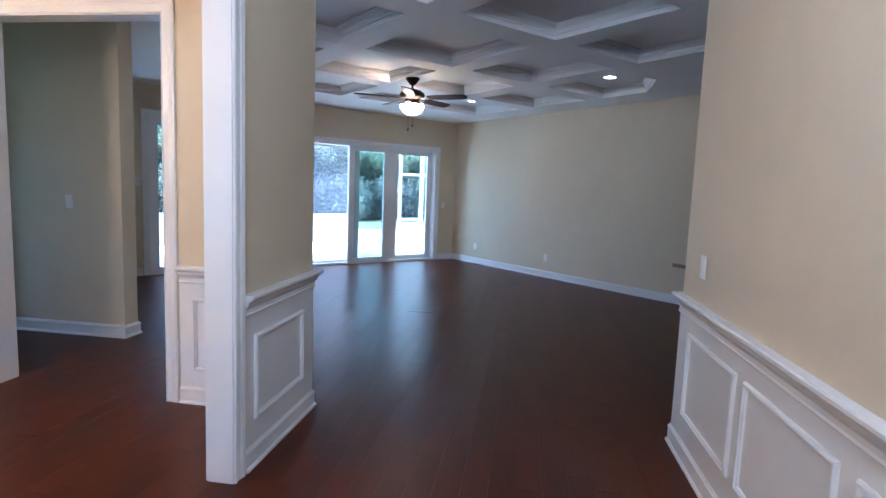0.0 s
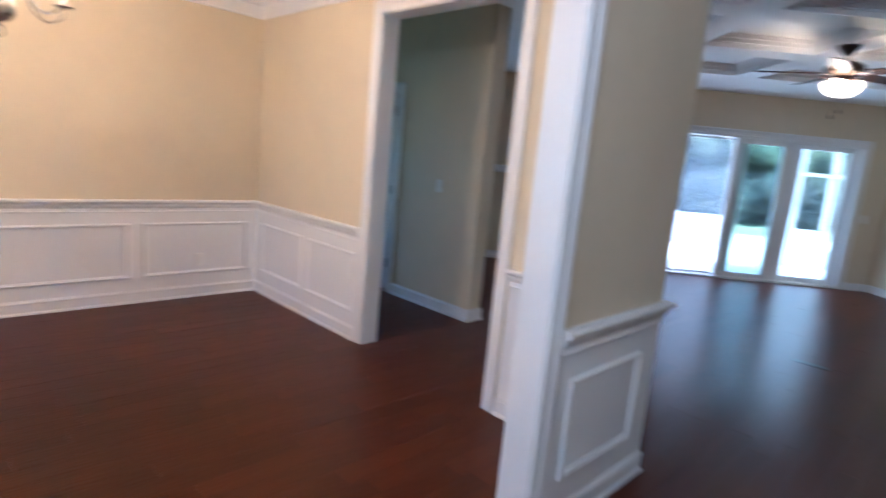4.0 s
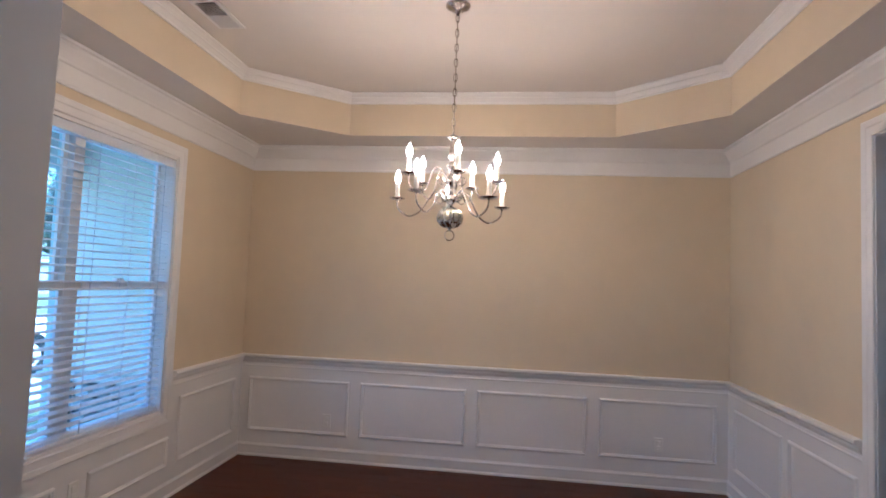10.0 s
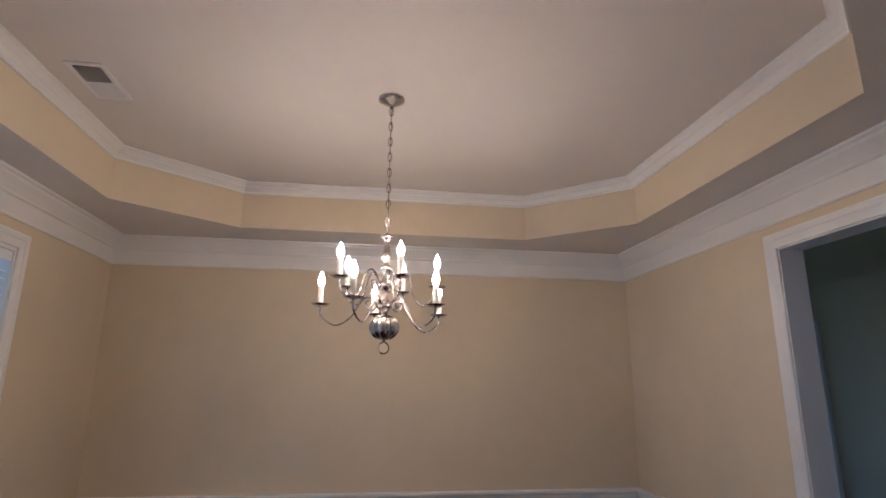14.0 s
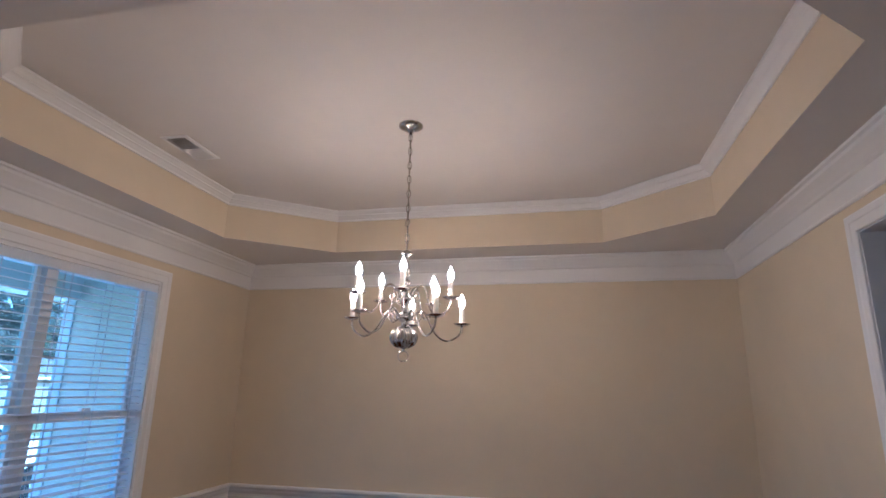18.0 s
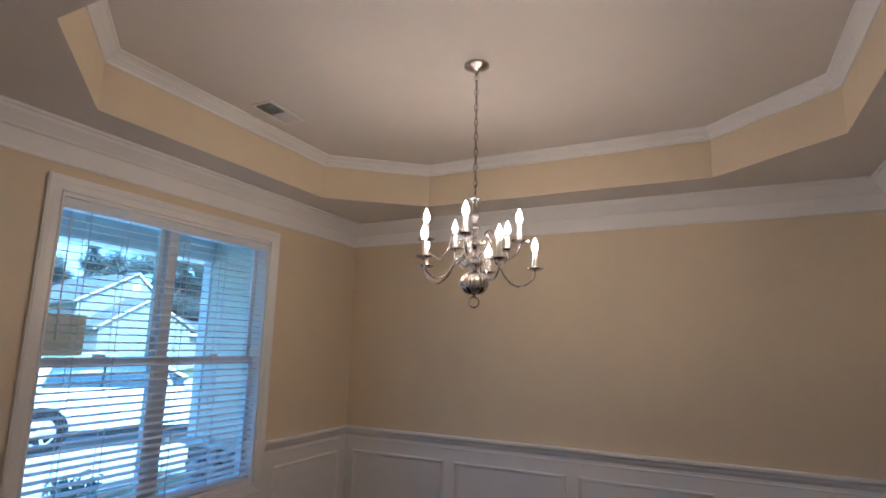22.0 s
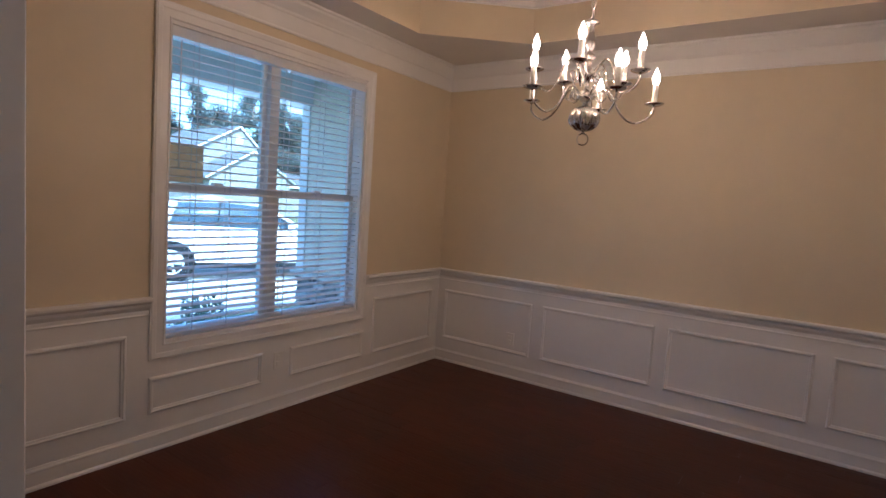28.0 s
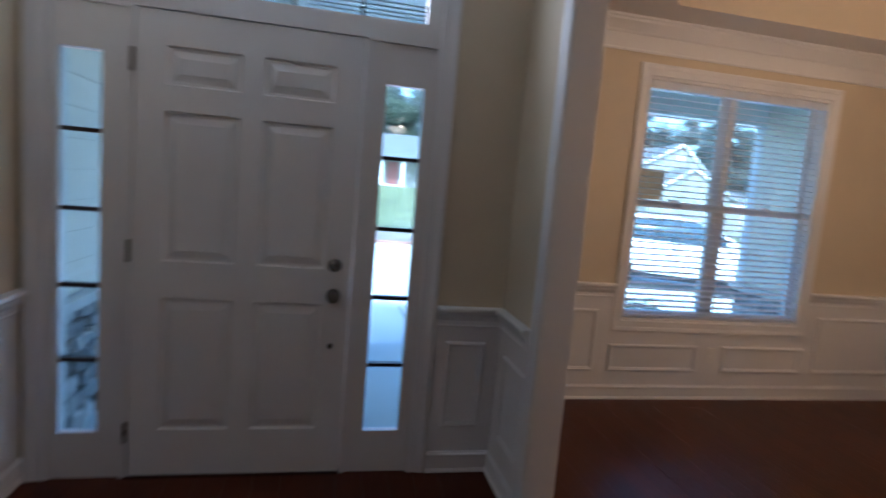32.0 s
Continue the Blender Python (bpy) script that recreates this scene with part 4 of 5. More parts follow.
    for tier, arm, scroll, r, z, az in (("lower", lower, scroll_lo, 0.300, 1.997, 44.5), ("upper", upper, scroll_up, 0.24, 2.101, 13.0)):
        for k in range(5):
            a = radians(az + 72 * k)
            hub, seat = H(z), Vector((r, 0, H(z)))
            droop = (0.020 + 0.015 * math.sin(a)) / 0.265 if tier == "lower" else (0.014 + 0.010 * math.sin(a)) / 0.205
            put("arm/" + tier, lambda: tube(bmesh.new(), arm, 0.0048, 8), NICKEL, a, droop, "curved nickel arm")
            put("scroll/" + tier, lambda: tube(bmesh.new(), scroll, 0.0032, 6), NICKEL, a, 0.0)
            at = Matrix.Translation((r, 0, H(z)))
            put("drip_dish/" + tier, lambda: lathe(bmesh.new(), dish, 24, at, False), NICKEL, a, droop, "shallow nickel drip dish")
            put("candle_sleeve/" + tier, lambda: lathe(bmesh.new(), [(0.0125, 0.006), (0.0125, 0.093), (0.010, 0.095)], 16, at), CANDLE, a, droop, "cream candle sleeve")
            put("bulb/" + tier, lambda: lathe(bmesh.new(), [(q, h + 0.094) for q, h in bulb], 14, at, False), BULBM, a, droop, "clear flame-shaped bulb")
            put("filament/" + tier, lambda: lathe(bmesh.new(), [(0.0005, 0.1165), (0.0023, 0.1178), (0.0032, 0.124), (0.0023, 0.1302), (0.0005, 0.1315)], 8, at), FILAMENT, a, droop, "glowing filament")
    return th


chandelier(1.79, 1.995)


# ---- ceiling vent of the tray ----
vent = empty("ceiling_vent", Matrix.Translation((1.75, 0.605, 3.045)), "white metal ceiling vent with one dark half", "vent")
bm = bmesh.new()
for a, b, c, e in ((-0.165, 0.165, -0.085, -0.06), (-0.165, 0.165, 0.06, 0.085), (-0.165, -0.14, -0.06, 0.06), (0.14, 0.165, -0.06, 0.06)):
    box(bm, (a, c, -0.007), (b, e, 0.0), 0.002)
part("frame", bm, TRIM, vent)
# no hollow duct: a flat dark sheet paints the shade behind the slats
part("duct", boxed((-0.14, -0.06, -0.0015), (0.14, 0.06, -0.0005)), DUCTSHADE, vent, "flat dark sheet for the duct's shade")
for k in range(20):
    part("slat", boxed((-0.0007, -0.06, -0.0085), (0.0007, 0.06, 0.0085), 0, Matrix.Translation((-0.13 + k * 0.0137, 0, -0.0075)) @ Matrix.Rotation(radians(-46 if k > 9 else 46), 4, "Y")), TRIM, vent)


# ---- outlets and switches ----
def wall_plate(kind, P, n, s, z, label):
    th = empty("wall_outlet" if kind == "outlet" else "light_switch", Matrix.Translation(P(s, z, 0.006)) @ n.to_track_quat("Z", "Y").to_matrix().to_4x4(), label, kind if kind == "outlet" else "switch")
    rot = th.matrix_world.to_3x3().inverted() @ Z
    m = Matrix.Rotation(math.atan2(-rot.x, rot.y), 4, "Z")
    part("cover_plate", boxed((-0.036, -0.058, 0), (0.036, 0.058, 0.006), 0.003, m), PLATE, th)
    if kind == "outlet":
        for y in (-0.021, 0.021):
            part("socket", boxed((-0.015, y - 0.015, 0.004), (0.015, y + 0.015, 0.0085), 0.003, m), PLATE, th)
    else:
        part("rocker", boxed((-0.016, -0.033, 0.004), (0.016, 0.033, 0.0095), 0.003, m), PLATE, th)
    return th


wall_plate("outlet", P_back, n_back, 0.80, 0.335, "white outlet on the wainscot")
wall_plate("outlet", P_back, n_back, 3.53, 0.335, "white outlet on the wainscot")
wall_plate("outlet", P_win, n_win, -1.845, 0.345, "white outlet below the window")
wall_plate("switch", P_fr, n_fr, -3.87, 1.06, "white rocker switch on the foyer wall")
wall_plate("switch", P_hl, n_hl, 1.27, 1.17, "beige-lit switch on the hall wall")


P_ne = lambda s, z, o=0.0: Vector((*uv(GU, s), z)) + Vector((-R2, -R2, 0)) * o
n_ne = Vector((-R2, -R2, 0))
P_nw = lambda s, z, o=0.0: Vector((*uv(s, GV), z)) + Vector((R2, -R2, 0)) * o
n_nw = Vector((R2, -R2, 0))
wall_plate("outlet", P_ne, n_ne, 3.3, 0.33, "white outlet low on the long wall")
wall_plate("outlet", P_ne, n_ne, 5.13, 0.33, "white outlet low near the corner")
wall_plate("switch", P_nw, n_nw, 10.86, 1.08, "white switch beside the sliding door")
door_5 = empty("door_5", Matrix.Translation((6.12, NY + 0.03, 0)), "white door folded open along the wall with a tan lever", "door", kind="structure")
part("leaf", panel_door(bmesh.new(), lambda s, z, o=0.0: Vector((s, -o, z)), 0.0, 0.80, 0.008, 2.04, [(0.12, 0.68, 0.22, 0.90), (0.12, 0.68, 1.04, 1.88)], -0.036, 0.0), (DOORW, DOORW), door_5, "two-panel white leaf")
TAN = mat("tan_bronze_lever", (0.20, 0.14, 0.085), 0.4, 0.6, var=0.1)
part("rose", lathe(bmesh.new(), [(0.03, 0.0), (0.03, 0.006), (0.014, 0.012), (0.011, 0.05)], 20, Matrix.Translation((0.055, 0.036, 1.01)) @ Matrix.Rotation(radians(-90), 4, "X")), TAN, door_5, "", True)
part("lever", tube(bmesh.new(), curve_pts([(0.055, 0.082, 1.01), (0.0, 0.084, 1.0), (-0.06, 0.084, 1.008), (-0.105, 0.084, 1.012)], 3), 0.011, 8), TAN, door_5, "tan bronze lever")
register = empty("floor_register", Matrix.Translation((4.05, 7.05, 0.0)), "flat bronze floor register in the planks", "vent")
part("frame", boxed((-0.13, -0.045, -0.002), (0.13, 0.045, 0.002), 0.001), BRONZE, register)
for k in range(9):
    part("bar", boxed((-0.116 + k * 0.028, -0.035, 0.0015), (-0.108 + k * 0.028, 0.035, 0.003)), BRONZE, register)


# ---- ceiling fan of the great room ----
def ceiling_fan(x, y, z):
    th = empty("ceiling_fan", Matrix.Translation((x, y, z)), "dark bronze ceiling fan with a lit glass bowl", "fan")
    part("canopy", lathe(bmesh.new(), [(0.085, -0.001), (0.08, -0.02), (0.05, -0.06), (0.025, -0.085), (0.014, -0.09)], 24), BRONZE, th, "", True)
    part("rod", lathe(bmesh.new(), [(0.013, -0.08), (0.013, -0.14)], 12), BRONZE, th, "", True)
    part("motor", lathe(bmesh.new(), [(0.03, -0.125), (0.10, -0.145), (0.145, -0.175), (0.155, -0.205), (0.14, -0.23), (0.09, -0.245), (0.085, -0.28), (0.11, -0.295), (0.11, -0.31), (0.06, -0.315)], 32), BRONZE, th, "dark bronze motor housing", True)
    part("bowl", lathe(bmesh.new(), [(0.142, -0.316), (0.148, -0.33), (0.135, -0.37), (0.105, -0.405), (0.06, -0.43), (0.02, -0.438), (0.001, -0.439)], 32, None, False), FANGLOW, th, "glowing white glass bowl", True)
    for k in range(3):
        a = radians(20 + 120 * k)
        part("bulb", lathe(bmesh.new(), [(0.002, -0.03), (0.02, -0.022), (0.026, 0.0), (0.02, 0.022), (0.002, 0.03)], 14, Matrix.Translation((0.105 * math.cos(a), 0.105 * math.sin(a), -0.318)) @ Matrix.Rotation(radians(90), 4, "Y"), False), FANBULB, th, "glowing bulb above the bowl", True)
    for k in range(5):
        a = radians(-12 + 72 * k)
        m = Matrix.Rotation(a, 4, "Z")
        bl = bmesh.new()
        q = [(0.20, -0.055), (0.30, -0.066), (0.60, -0.07), (0.68, -0.058), (0.70, 0.0), (0.68, 0.058), (0.60, 0.07), (0.30, 0.066), (0.20, 0.055)]
        tip = m @ Matrix.Translation((0, 0, -0.235)) @ Matrix.Rotation(radians(-12), 4, "X")
        lo, hi = ([bl.verts.new(tip @ Vector((px, py, h))) for px, py in q] for h in (-0.004, 0.004))
        bl.faces.new(lo[::-1])
        bl.faces.new(hi)
        for i in range(len(q)):
            j = (i + 1) % len(q)
            bl.faces.new((lo[i], lo[j], hi[j], hi[i]))
        part("blade", bl, BLADE, th, "dark wooden blade")
        part("blade_iron", boxed((0.10, -0.02, -0.243), (0.25, 0.02, -0.235), 0.002, m), BRONZE, th)
    for px, py, l in ((0.03, -0.09, 0.19), (-0.02, -0.1, 0.24)):
        ch = part("pull_chain", tube(bmesh.new(), [(px, py, -0.30), (px, py, -0.36 - l)], 0.0012, 5), BRASS, th)
        part("pull_fob", lathe(bmesh.new(), [(0.002, -0.36 - l), (0.009, -0.37 - l), (0.009, -0.39 - l), (0.003, -0.40 - l)], 10, Matrix.Translation((px, py, 0))), BRONZE, ch)
    return th


ceiling_fan(3.745, 7.62, 2.71)


def recessed_lamp(u, v):
    x, y = uv(u, v)
    th = empty("recessed_lamp", Matrix.Translation((x, y, CTOP)), "small round recessed ceiling lamp, lit", "lamp", "recessed lamps of the great room")
    part("trim_ring", lathe(bmesh.new(), [(0.066, -0.001), (0.088, -0.001), (0.092, -0.006), (0.07, -0.008), (0.066, -0.001)], 28, None, False), TRIM, th)
    part("lens", lathe(bmesh.new(), [(0.067, -0.004), (0.04, -0.006), (0.001, -0.0065)], 24, None, False), CANGLOW, th, "glowing round lens")


recessed_lamp(10.0, 1.38)
recessed_lamp(10.05, 4.05)


# ---- floor planks ----
def plank_verts(x0, x1, y0, y1, t=0.012):
    """A board that lies a hair tilted, as hand-scraped boards do."""
    a, b = tip.gauss(0, 0.0002), tip.gauss(0, 0.0003)
    a, b = max(-0.0004, min(0.0004, a)), max(-0.0005, min(0.0005, b))
    return [(x0, y0, -t), (x1, y0, -t), (x1, y1, -t), (x0, y1, -t), (x0, y0, -a - b), (x1, y0, a - b), (x1, y1, a + b), (x0, y1, b - a)]


tip = random.Random(9)
PF = [(4, 5, 6, 7), (0, 1, 5, 4), (1, 2, 6, 5), (2, 3, 7, 6), (3, 0, 4, 7)]
PW = 0.127
near_count, far_v, far_f = 0, [], []
rng = random.Random(4)
for i in range(int(14.2 / PW)):
    x0 = -1.3 + i * PW
    y = -0.05 - rng.uniform(0, 0.9)
    while y < 13.2:
        l = rng.choice((0.61, 0.76, 0.92, 1.07, 1.22, 1.22))
        low = NY - 0.08 if x0 < -0.12 or x0 > FX1 + 0.02 else FY - 0.08 if x0 > FX0 - 0.1 else -0.05
        y0, y1, x1 = max(y, low), y + l, x0 + PW
        cx, cy = x0 + PW / 2, (y0 + y1) / 2
        y += l
        if y1 < low + 0.02 or cx > 12.6:
            continue
        if cx + cy > GU / R2 + 0.4 or cy - cx > GV / R2 + 0.4:
            continue
        if near_count < 300 and -0.1 < cx < FX1 + 0.1 and cy < 5.4:
            near_count += 1
            me = bpy.data.meshes.new("plank")
            me.from_pydata([(a - cx, b - cy, c) for a, b, c in plank_verts(x0, x1 - 0.0011, y0, y1 - 0.0011)], [], PF)
            me.materials.append(WOOD)
            o = new("plank", me)
            o.parent, o.location = floor, (cx, cy, rng.uniform(-0.0002, 0.0))
        else:
            k = len(far_v)
            far_v += plank_verts(x0, x1 - 0.0011, y0, y1 - 0.0011)
            far_f += [tuple(k + a for a in f) for f in PF]
me = bpy.data.meshes.new("planks")
me.from_pydata(far_v, [], far_f)
me.materials.append(WOODF)
o = new("planks", me)
o.parent = floor
tagged(o, "dark reddish-brown hardwood planks", kind="stuff")

# ---- outside ----
GRASS = mat("mown_grass", (0.115, 0.130, 0.060), 0.9, var=0.35, scale=0.5, fine=14, bump=0.6, bump_scale=60)
CONC = mat("pale_concrete", (0.58, 0.58, 0.56), 0.85, var=0.10, scale=0.8, fine=25, bump=0.2, bump_scale=90)
SAND = mat("pale_graded_soil", (0.52, 0.47, 0.40), 0.95, var=0.15, scale=0.5, fine=12, bump=0.4, bump_scale=40)
SIDING = mat("pale_lap_siding", (0.74, 0.68, 0.57), 0.55, var=0.04, scale=1.2, fine=20, bump=0.1, bump_scale=70, stretch=(1, 1, 6))
FARSIDE = mat("neighbour_siding", (0.24, 0.24, 0.228), 0.6, var=0.06)
ROOF = mat("grey_roof_shingles", (0.115, 0.12, 0.13), 0.9, var=0.25, scale=2.5, fine=40)
MORTAR = mat("dark_mortar", (0.05, 0.05, 0.055), 0.9, var=0.2, scale=4)
STONE = mat("grey_ledge_stone", (0.34, 0.33, 0.32), 0.85, var=0.5, scale=5, fine=40, bump=0.8, bump_scale=26, island=0.6)
CAP = mat("cast_stone_cap", (0.62, 0.60, 0.56), 0.8, var=0.1)
MULCH = mat("dark_mulch", (0.07, 0.05, 0.035), 0.95, var=0.4, scale=6, fine=50, bump=0.8, bump_scale=50)
BARK = mat("tree_bark", (0.11, 0.085, 0.065), 0.9, var=0.3, scale=4, fine=30, stretch=(4, 4, 1))
# leaf colours greyed and paled, so distant haze is put into the colour
LEAF = mat("green_leaves", (0.115, 0.138, 0.105), 0.95, var=0.35, scale=0.35, fine=3, island=-0.3, spec=0.12)
LEAF2 = mat("hazed_blue_green_leaves", (0.125, 0.138, 0.132), 0.95, var=0.35, scale=0.35, fine=3, island=-0.3, spec=0.12)
for _m, _c in ((LEAF, (0.25, 0.31, 0.21)), (LEAF2, (0.26, 0.30, 0.27))):
    thin_sheet(_m, _c, 0.4)
CARW = mat("white_car_paint", (0.78, 0.79, 0.80), 0.18, var=0.01, coat=0.6, coat_rough=0.03)
CARG = mat("dark_car_glass", (0.05, 0.075, 0.10), 0.2, var=0.05, spec=0.25)
TYRE = mat("black_rubber", (0.015, 0.015, 0.016), 0.9, var=0.1, spec=0.1)
RIM = mat("silver_wheel", (0.6, 0.6, 0.62), 0.3, 0.8, var=0.05)
REDP = mat("red_door_paint", (0.22, 0.075, 0.065), 0.4, var=0.05)
DARKW = mat("dark_far_window", (0.05, 0.06, 0.075), 0.15, var=0.1)
PAPER = mat("tan_paper_label", (0.66, 0.52, 0.38), 0.8, var=0.2, scale=14, fine=60)
thin_sheet(PAPER, (0.74, 0.57, 0.40), 0.65)
LAMPGLASS = mat("frosted_lamp_glass", (0.8, 0.78, 0.72), 0.35, var=0.03)

GZ = -0.35
def rise(x, y):
    """The lots across the street climb gently."""
    a, b = min(max((-24 - y) / 20, 0), 1), min(max((x + 13) / 6, 0), 1)
    return 1.55 * a * a * (3 - 2 * a) * b * b * (3 - 2 * b)


bm = bmesh.new()
gx = [-400, -100, -40, -20] + [-14 + k for k in range(9)] + [0, 20, 60, 400]
gy = [-400, -100, -60] + [-46 + 2 * k for k in range(13)] + [-10, 10, 60, 400]
rows = [[bm.verts.new((x, y, GZ + rise(x, y))) for x in gx] for y in gy]
for a, b in zip(rows, rows[1:]):
    for k in range(len(gx) - 1):
        bm.faces.new((a[k], a[k + 1], b[k + 1], b[k])).smooth = True
tagged(obj("ground", bm, GRASS, kind="structure"), "green mown lawn round the houses", "ground")


# front porch
PX0, PX1, PY = 0.45, 6.12, -1.46
pad("porch_floor", [(PX0, -0.17), (PX0, PY), (PX1 + 0.1, PY), (PX1 + 0.1, FY - 0.17), (FX0 - 0.02, FY - 0.17), (FX0 - 0.02, -0.17)], GZ - 0.2, -0.06, CONC, "bluish grey concrete porch floor", "porch")
pad("porch_ceiling", [(PX0 - 0.3, -0.165), (PX0 - 0.3, PY - 0.1), (PX1 + 0.4, PY - 0.1), (PX1 + 0.4, FY - 0.165), (FX0 - 0.02, FY - 0.165), (FX0 - 0.02, -0.165)], 2.66, 2.74, VINYL, "white boarded porch ceiling", "ceiling")
for k in range(14):
    y = -0.28 - k * 0.1
    tagged(obj("trim", boxed((PX0, y - 0.006, 2.652), (PX1, y + 0.006, 2.659)), CAP, kind="structure"), "thin porch ceiling board joint", "trim")
bm = boxed((PX0 - 0.2, PY - 0.1, 2.345), (PX1 + 0.3, PY + 0.12, 2.659), 0.01)
tagged(obj("porch_beam", bm, VINYL, kind="structure"), "white wrapped porch beam", "beam")


def rough_stone(rs, ya, yb, z, h, face):
    """A broken stone with uneven corners, pillowed towards the front."""
    bm = bmesh.new()
    cy, cz = (ya + yb) / 2, z + h / 2
    n, turn = 7, rs.uniform(0, 1)
    rim = []
    for k in range(n):
        a = 2 * math.pi * (k + turn) / n
        c, w = math.cos(a), math.sin(a)
        f = rs.uniform(0.94, 1.12) / max(abs(c), abs(w)) ** 0.8
        rim.append((f * c * (yb - ya) / 2, f * w * h / 2))
    o = rs.uniform(0.03, 0.06)
    rings = [[bm.verts.new((d * face, cy + p * q, min(0.638, max(GZ + 0.01, cz + p2 * q)))) for p, p2 in rim] for d, q in ((-0.012, 0.97), (o * 0.7, 0.95), (o, 0.76))]
    for a, b in zip(rings, rings[1:]):
        for k in range(n):
            bm.faces.new((a[k], a[(k + 1) % n], b[(k + 1) % n], b[k]))
    bm.faces.new(rings[-1])
    bmesh.ops.recalc_face_normals(bm, faces=list(bm.faces))
    return bm


def clad_wall(name, x, y0, y1, face, label):
    """A porch side wall: lap siding above a band of ledge stone with a pale cap."""
    th = empty(name, Matrix.Translation((x, y0, 0)), label, "wall", kind="structure")
    d = 0.2 * face
    part("core", boxed((min(-d, -0.012 * face), y1 - y0, GZ), (max(-d, -0.012 * face), 0, 3.1)), SIDING, th)
    z = 0.72
    while z < 2.66:
        bm = bmesh.new()
        q = [(-0.011, z), (0.010, z), (0.012, z + 0.006), (0.002, z + 0.168), (-0.011, z + 0.168)]
        a, b = ([bm.verts.new((px * face, py, pz)) for px, pz in q] for py in (0, y1 - y0))
        bm.faces.new(a)
        bm.faces.new(b[::-1])
        for k in range(5):
            bm.faces.new((a[k], b[k], b[(k + 1) % 5], a[(k + 1) % 5]))
        bmesh.ops.recalc_face_normals(bm, faces=list(bm.faces))
        part("lap_board", bm, SIDING, th)
        z += 0.165
    part("cap", boxed((min(-0.01 * face, 0.075 * face), y1 - y0 - 0.05, 0.64), (max(-0.01 * face, 0.075 * face), 0, 0.70), 0.008), CAP, th, "pale cast stone cap")
    part("corner_board", boxed((min(-0.03 * face, 0.022 * face), y1 - y0 - 0.02, 0.70), (max(-0.03 * face, 0.022 * face), y1 - y0 + 0.09, 2.66), 0.004), VINYL, th, "white corner board")
    part("mortar", boxed((min(-0.011 * face, 0.012 * face), y1 - y0, GZ), (max(-0.011 * face, 0.012 * face), 0, 0.638)), MORTAR, th, "dark stone joints")
    rs = random.Random(7 + int(face))
    z = GZ + 0.02
    while z < 0.63:
        h, y = rs.uniform(0.08, 0.14), 0.0
        h = min(h, 0.638 - z)
        while y > y1 - y0:
            l = rs.uniform(0.10, 0.27)
            e = max(y - l, y1 - y0)
            if y - e > 0.03:
                part("stone", rough_stone(rs, e, y, z, h, face), STONE, th)
            y = e
        z += h
    return th


clad_wall("wall_porch_garage", PX0, -0.165, PY, 1, "pale lap siding wall above ledge stone")
clad_wall("wall_porch_bedroom", PX1, FY - 0.165, PY, -1, "pale lap siding wall above ledge stone")
porch_lamp = empty("porch_lamp", Matrix.Translation((5.1, -0.3, 2.652)), "round flush porch ceiling lamp, off", "lamp")
part("base", lathe(bmesh.new(), [(0.12, 0), (0.12, -0.02), (0.10, -0.03)], 24), BRONZE, porch_lamp, "", True)
part("shade", lathe(bmesh.new(), [(0.11, -0.028), (0.115, -0.05), (0.09, -0.09), (0.04, -0.11), (0.002, -0.113)], 24, None, False), LAMPGLASS, porch_lamp, "frosted glass shade", True)

# drive, walk, street
pad("driveway", [(-9, PY - 2.75), (-9, -12.5), (5.9, -12.5), (5.9, PY - 0.02), (3.72, PY - 0.02), (3.72, PY - 2.75)], GZ - 0.1, GZ + 0.02, CONC, "bright pale concrete driveway and walk", "driveway")
pad("road", [(-80, -12.86), (-80, -16.5), (80, -16.5), (80, -12.86)], GZ - 0.1, GZ + 0.012, mat("asphalt", (0.20, 0.165, 0.155), 0.9, var=0.15, scale=1, fine=60), "faded pinkish grey asphalt street", "road")
pad("kerb", [(-80, -12.55), (-80, -12.83), (80, -12.83), (80, -12.55)], GZ - 0.1, GZ + 0.09, mat("brick_kerb", (0.30, 0.16, 0.12), 0.85, var=0.2), "reddish kerb along the street", "kerb")
pad("planting_bed", [(0.1, PY - 0.03), (0.1, PY - 2.74), (3.7, PY - 2.74), (3.7, PY - 0.03)], GZ - 0.1, GZ + 0.05, CONC, "pale gravel planting bed by the porch", "bed")


def leaf_cloud(bm, rnd, blobs, n, size):
    """Many small leaf blades scattered round clump centres, thinner towards the outside."""
    for _ in range(n):
        c, r = rnd.choice(blobs)
        d = Vector((rnd.gauss(0, 1), rnd.gauss(0, 1), rnd.gauss(0, 0.8))).normalized() * r * rnd.uniform(0.45, 1.08)
        p = Vector(c) + d
        m = Matrix.LocRotScale(p, Euler((rnd.uniform(0, 6.3), rnd.uniform(0, 6.3), rnd.uniform(0, 6.3))), None)
        s = size * rnd.uniform(0.6, 1.4)
        bm.faces.new([bm.verts.new(m @ Vector(q)) for q in ((0, -s, 0), (s * 0.45, -s * 0.1, 0.12 * s), (0.1 * s, s, 0), (-s * 0.45, 0.1 * s, 0.1 * s))])


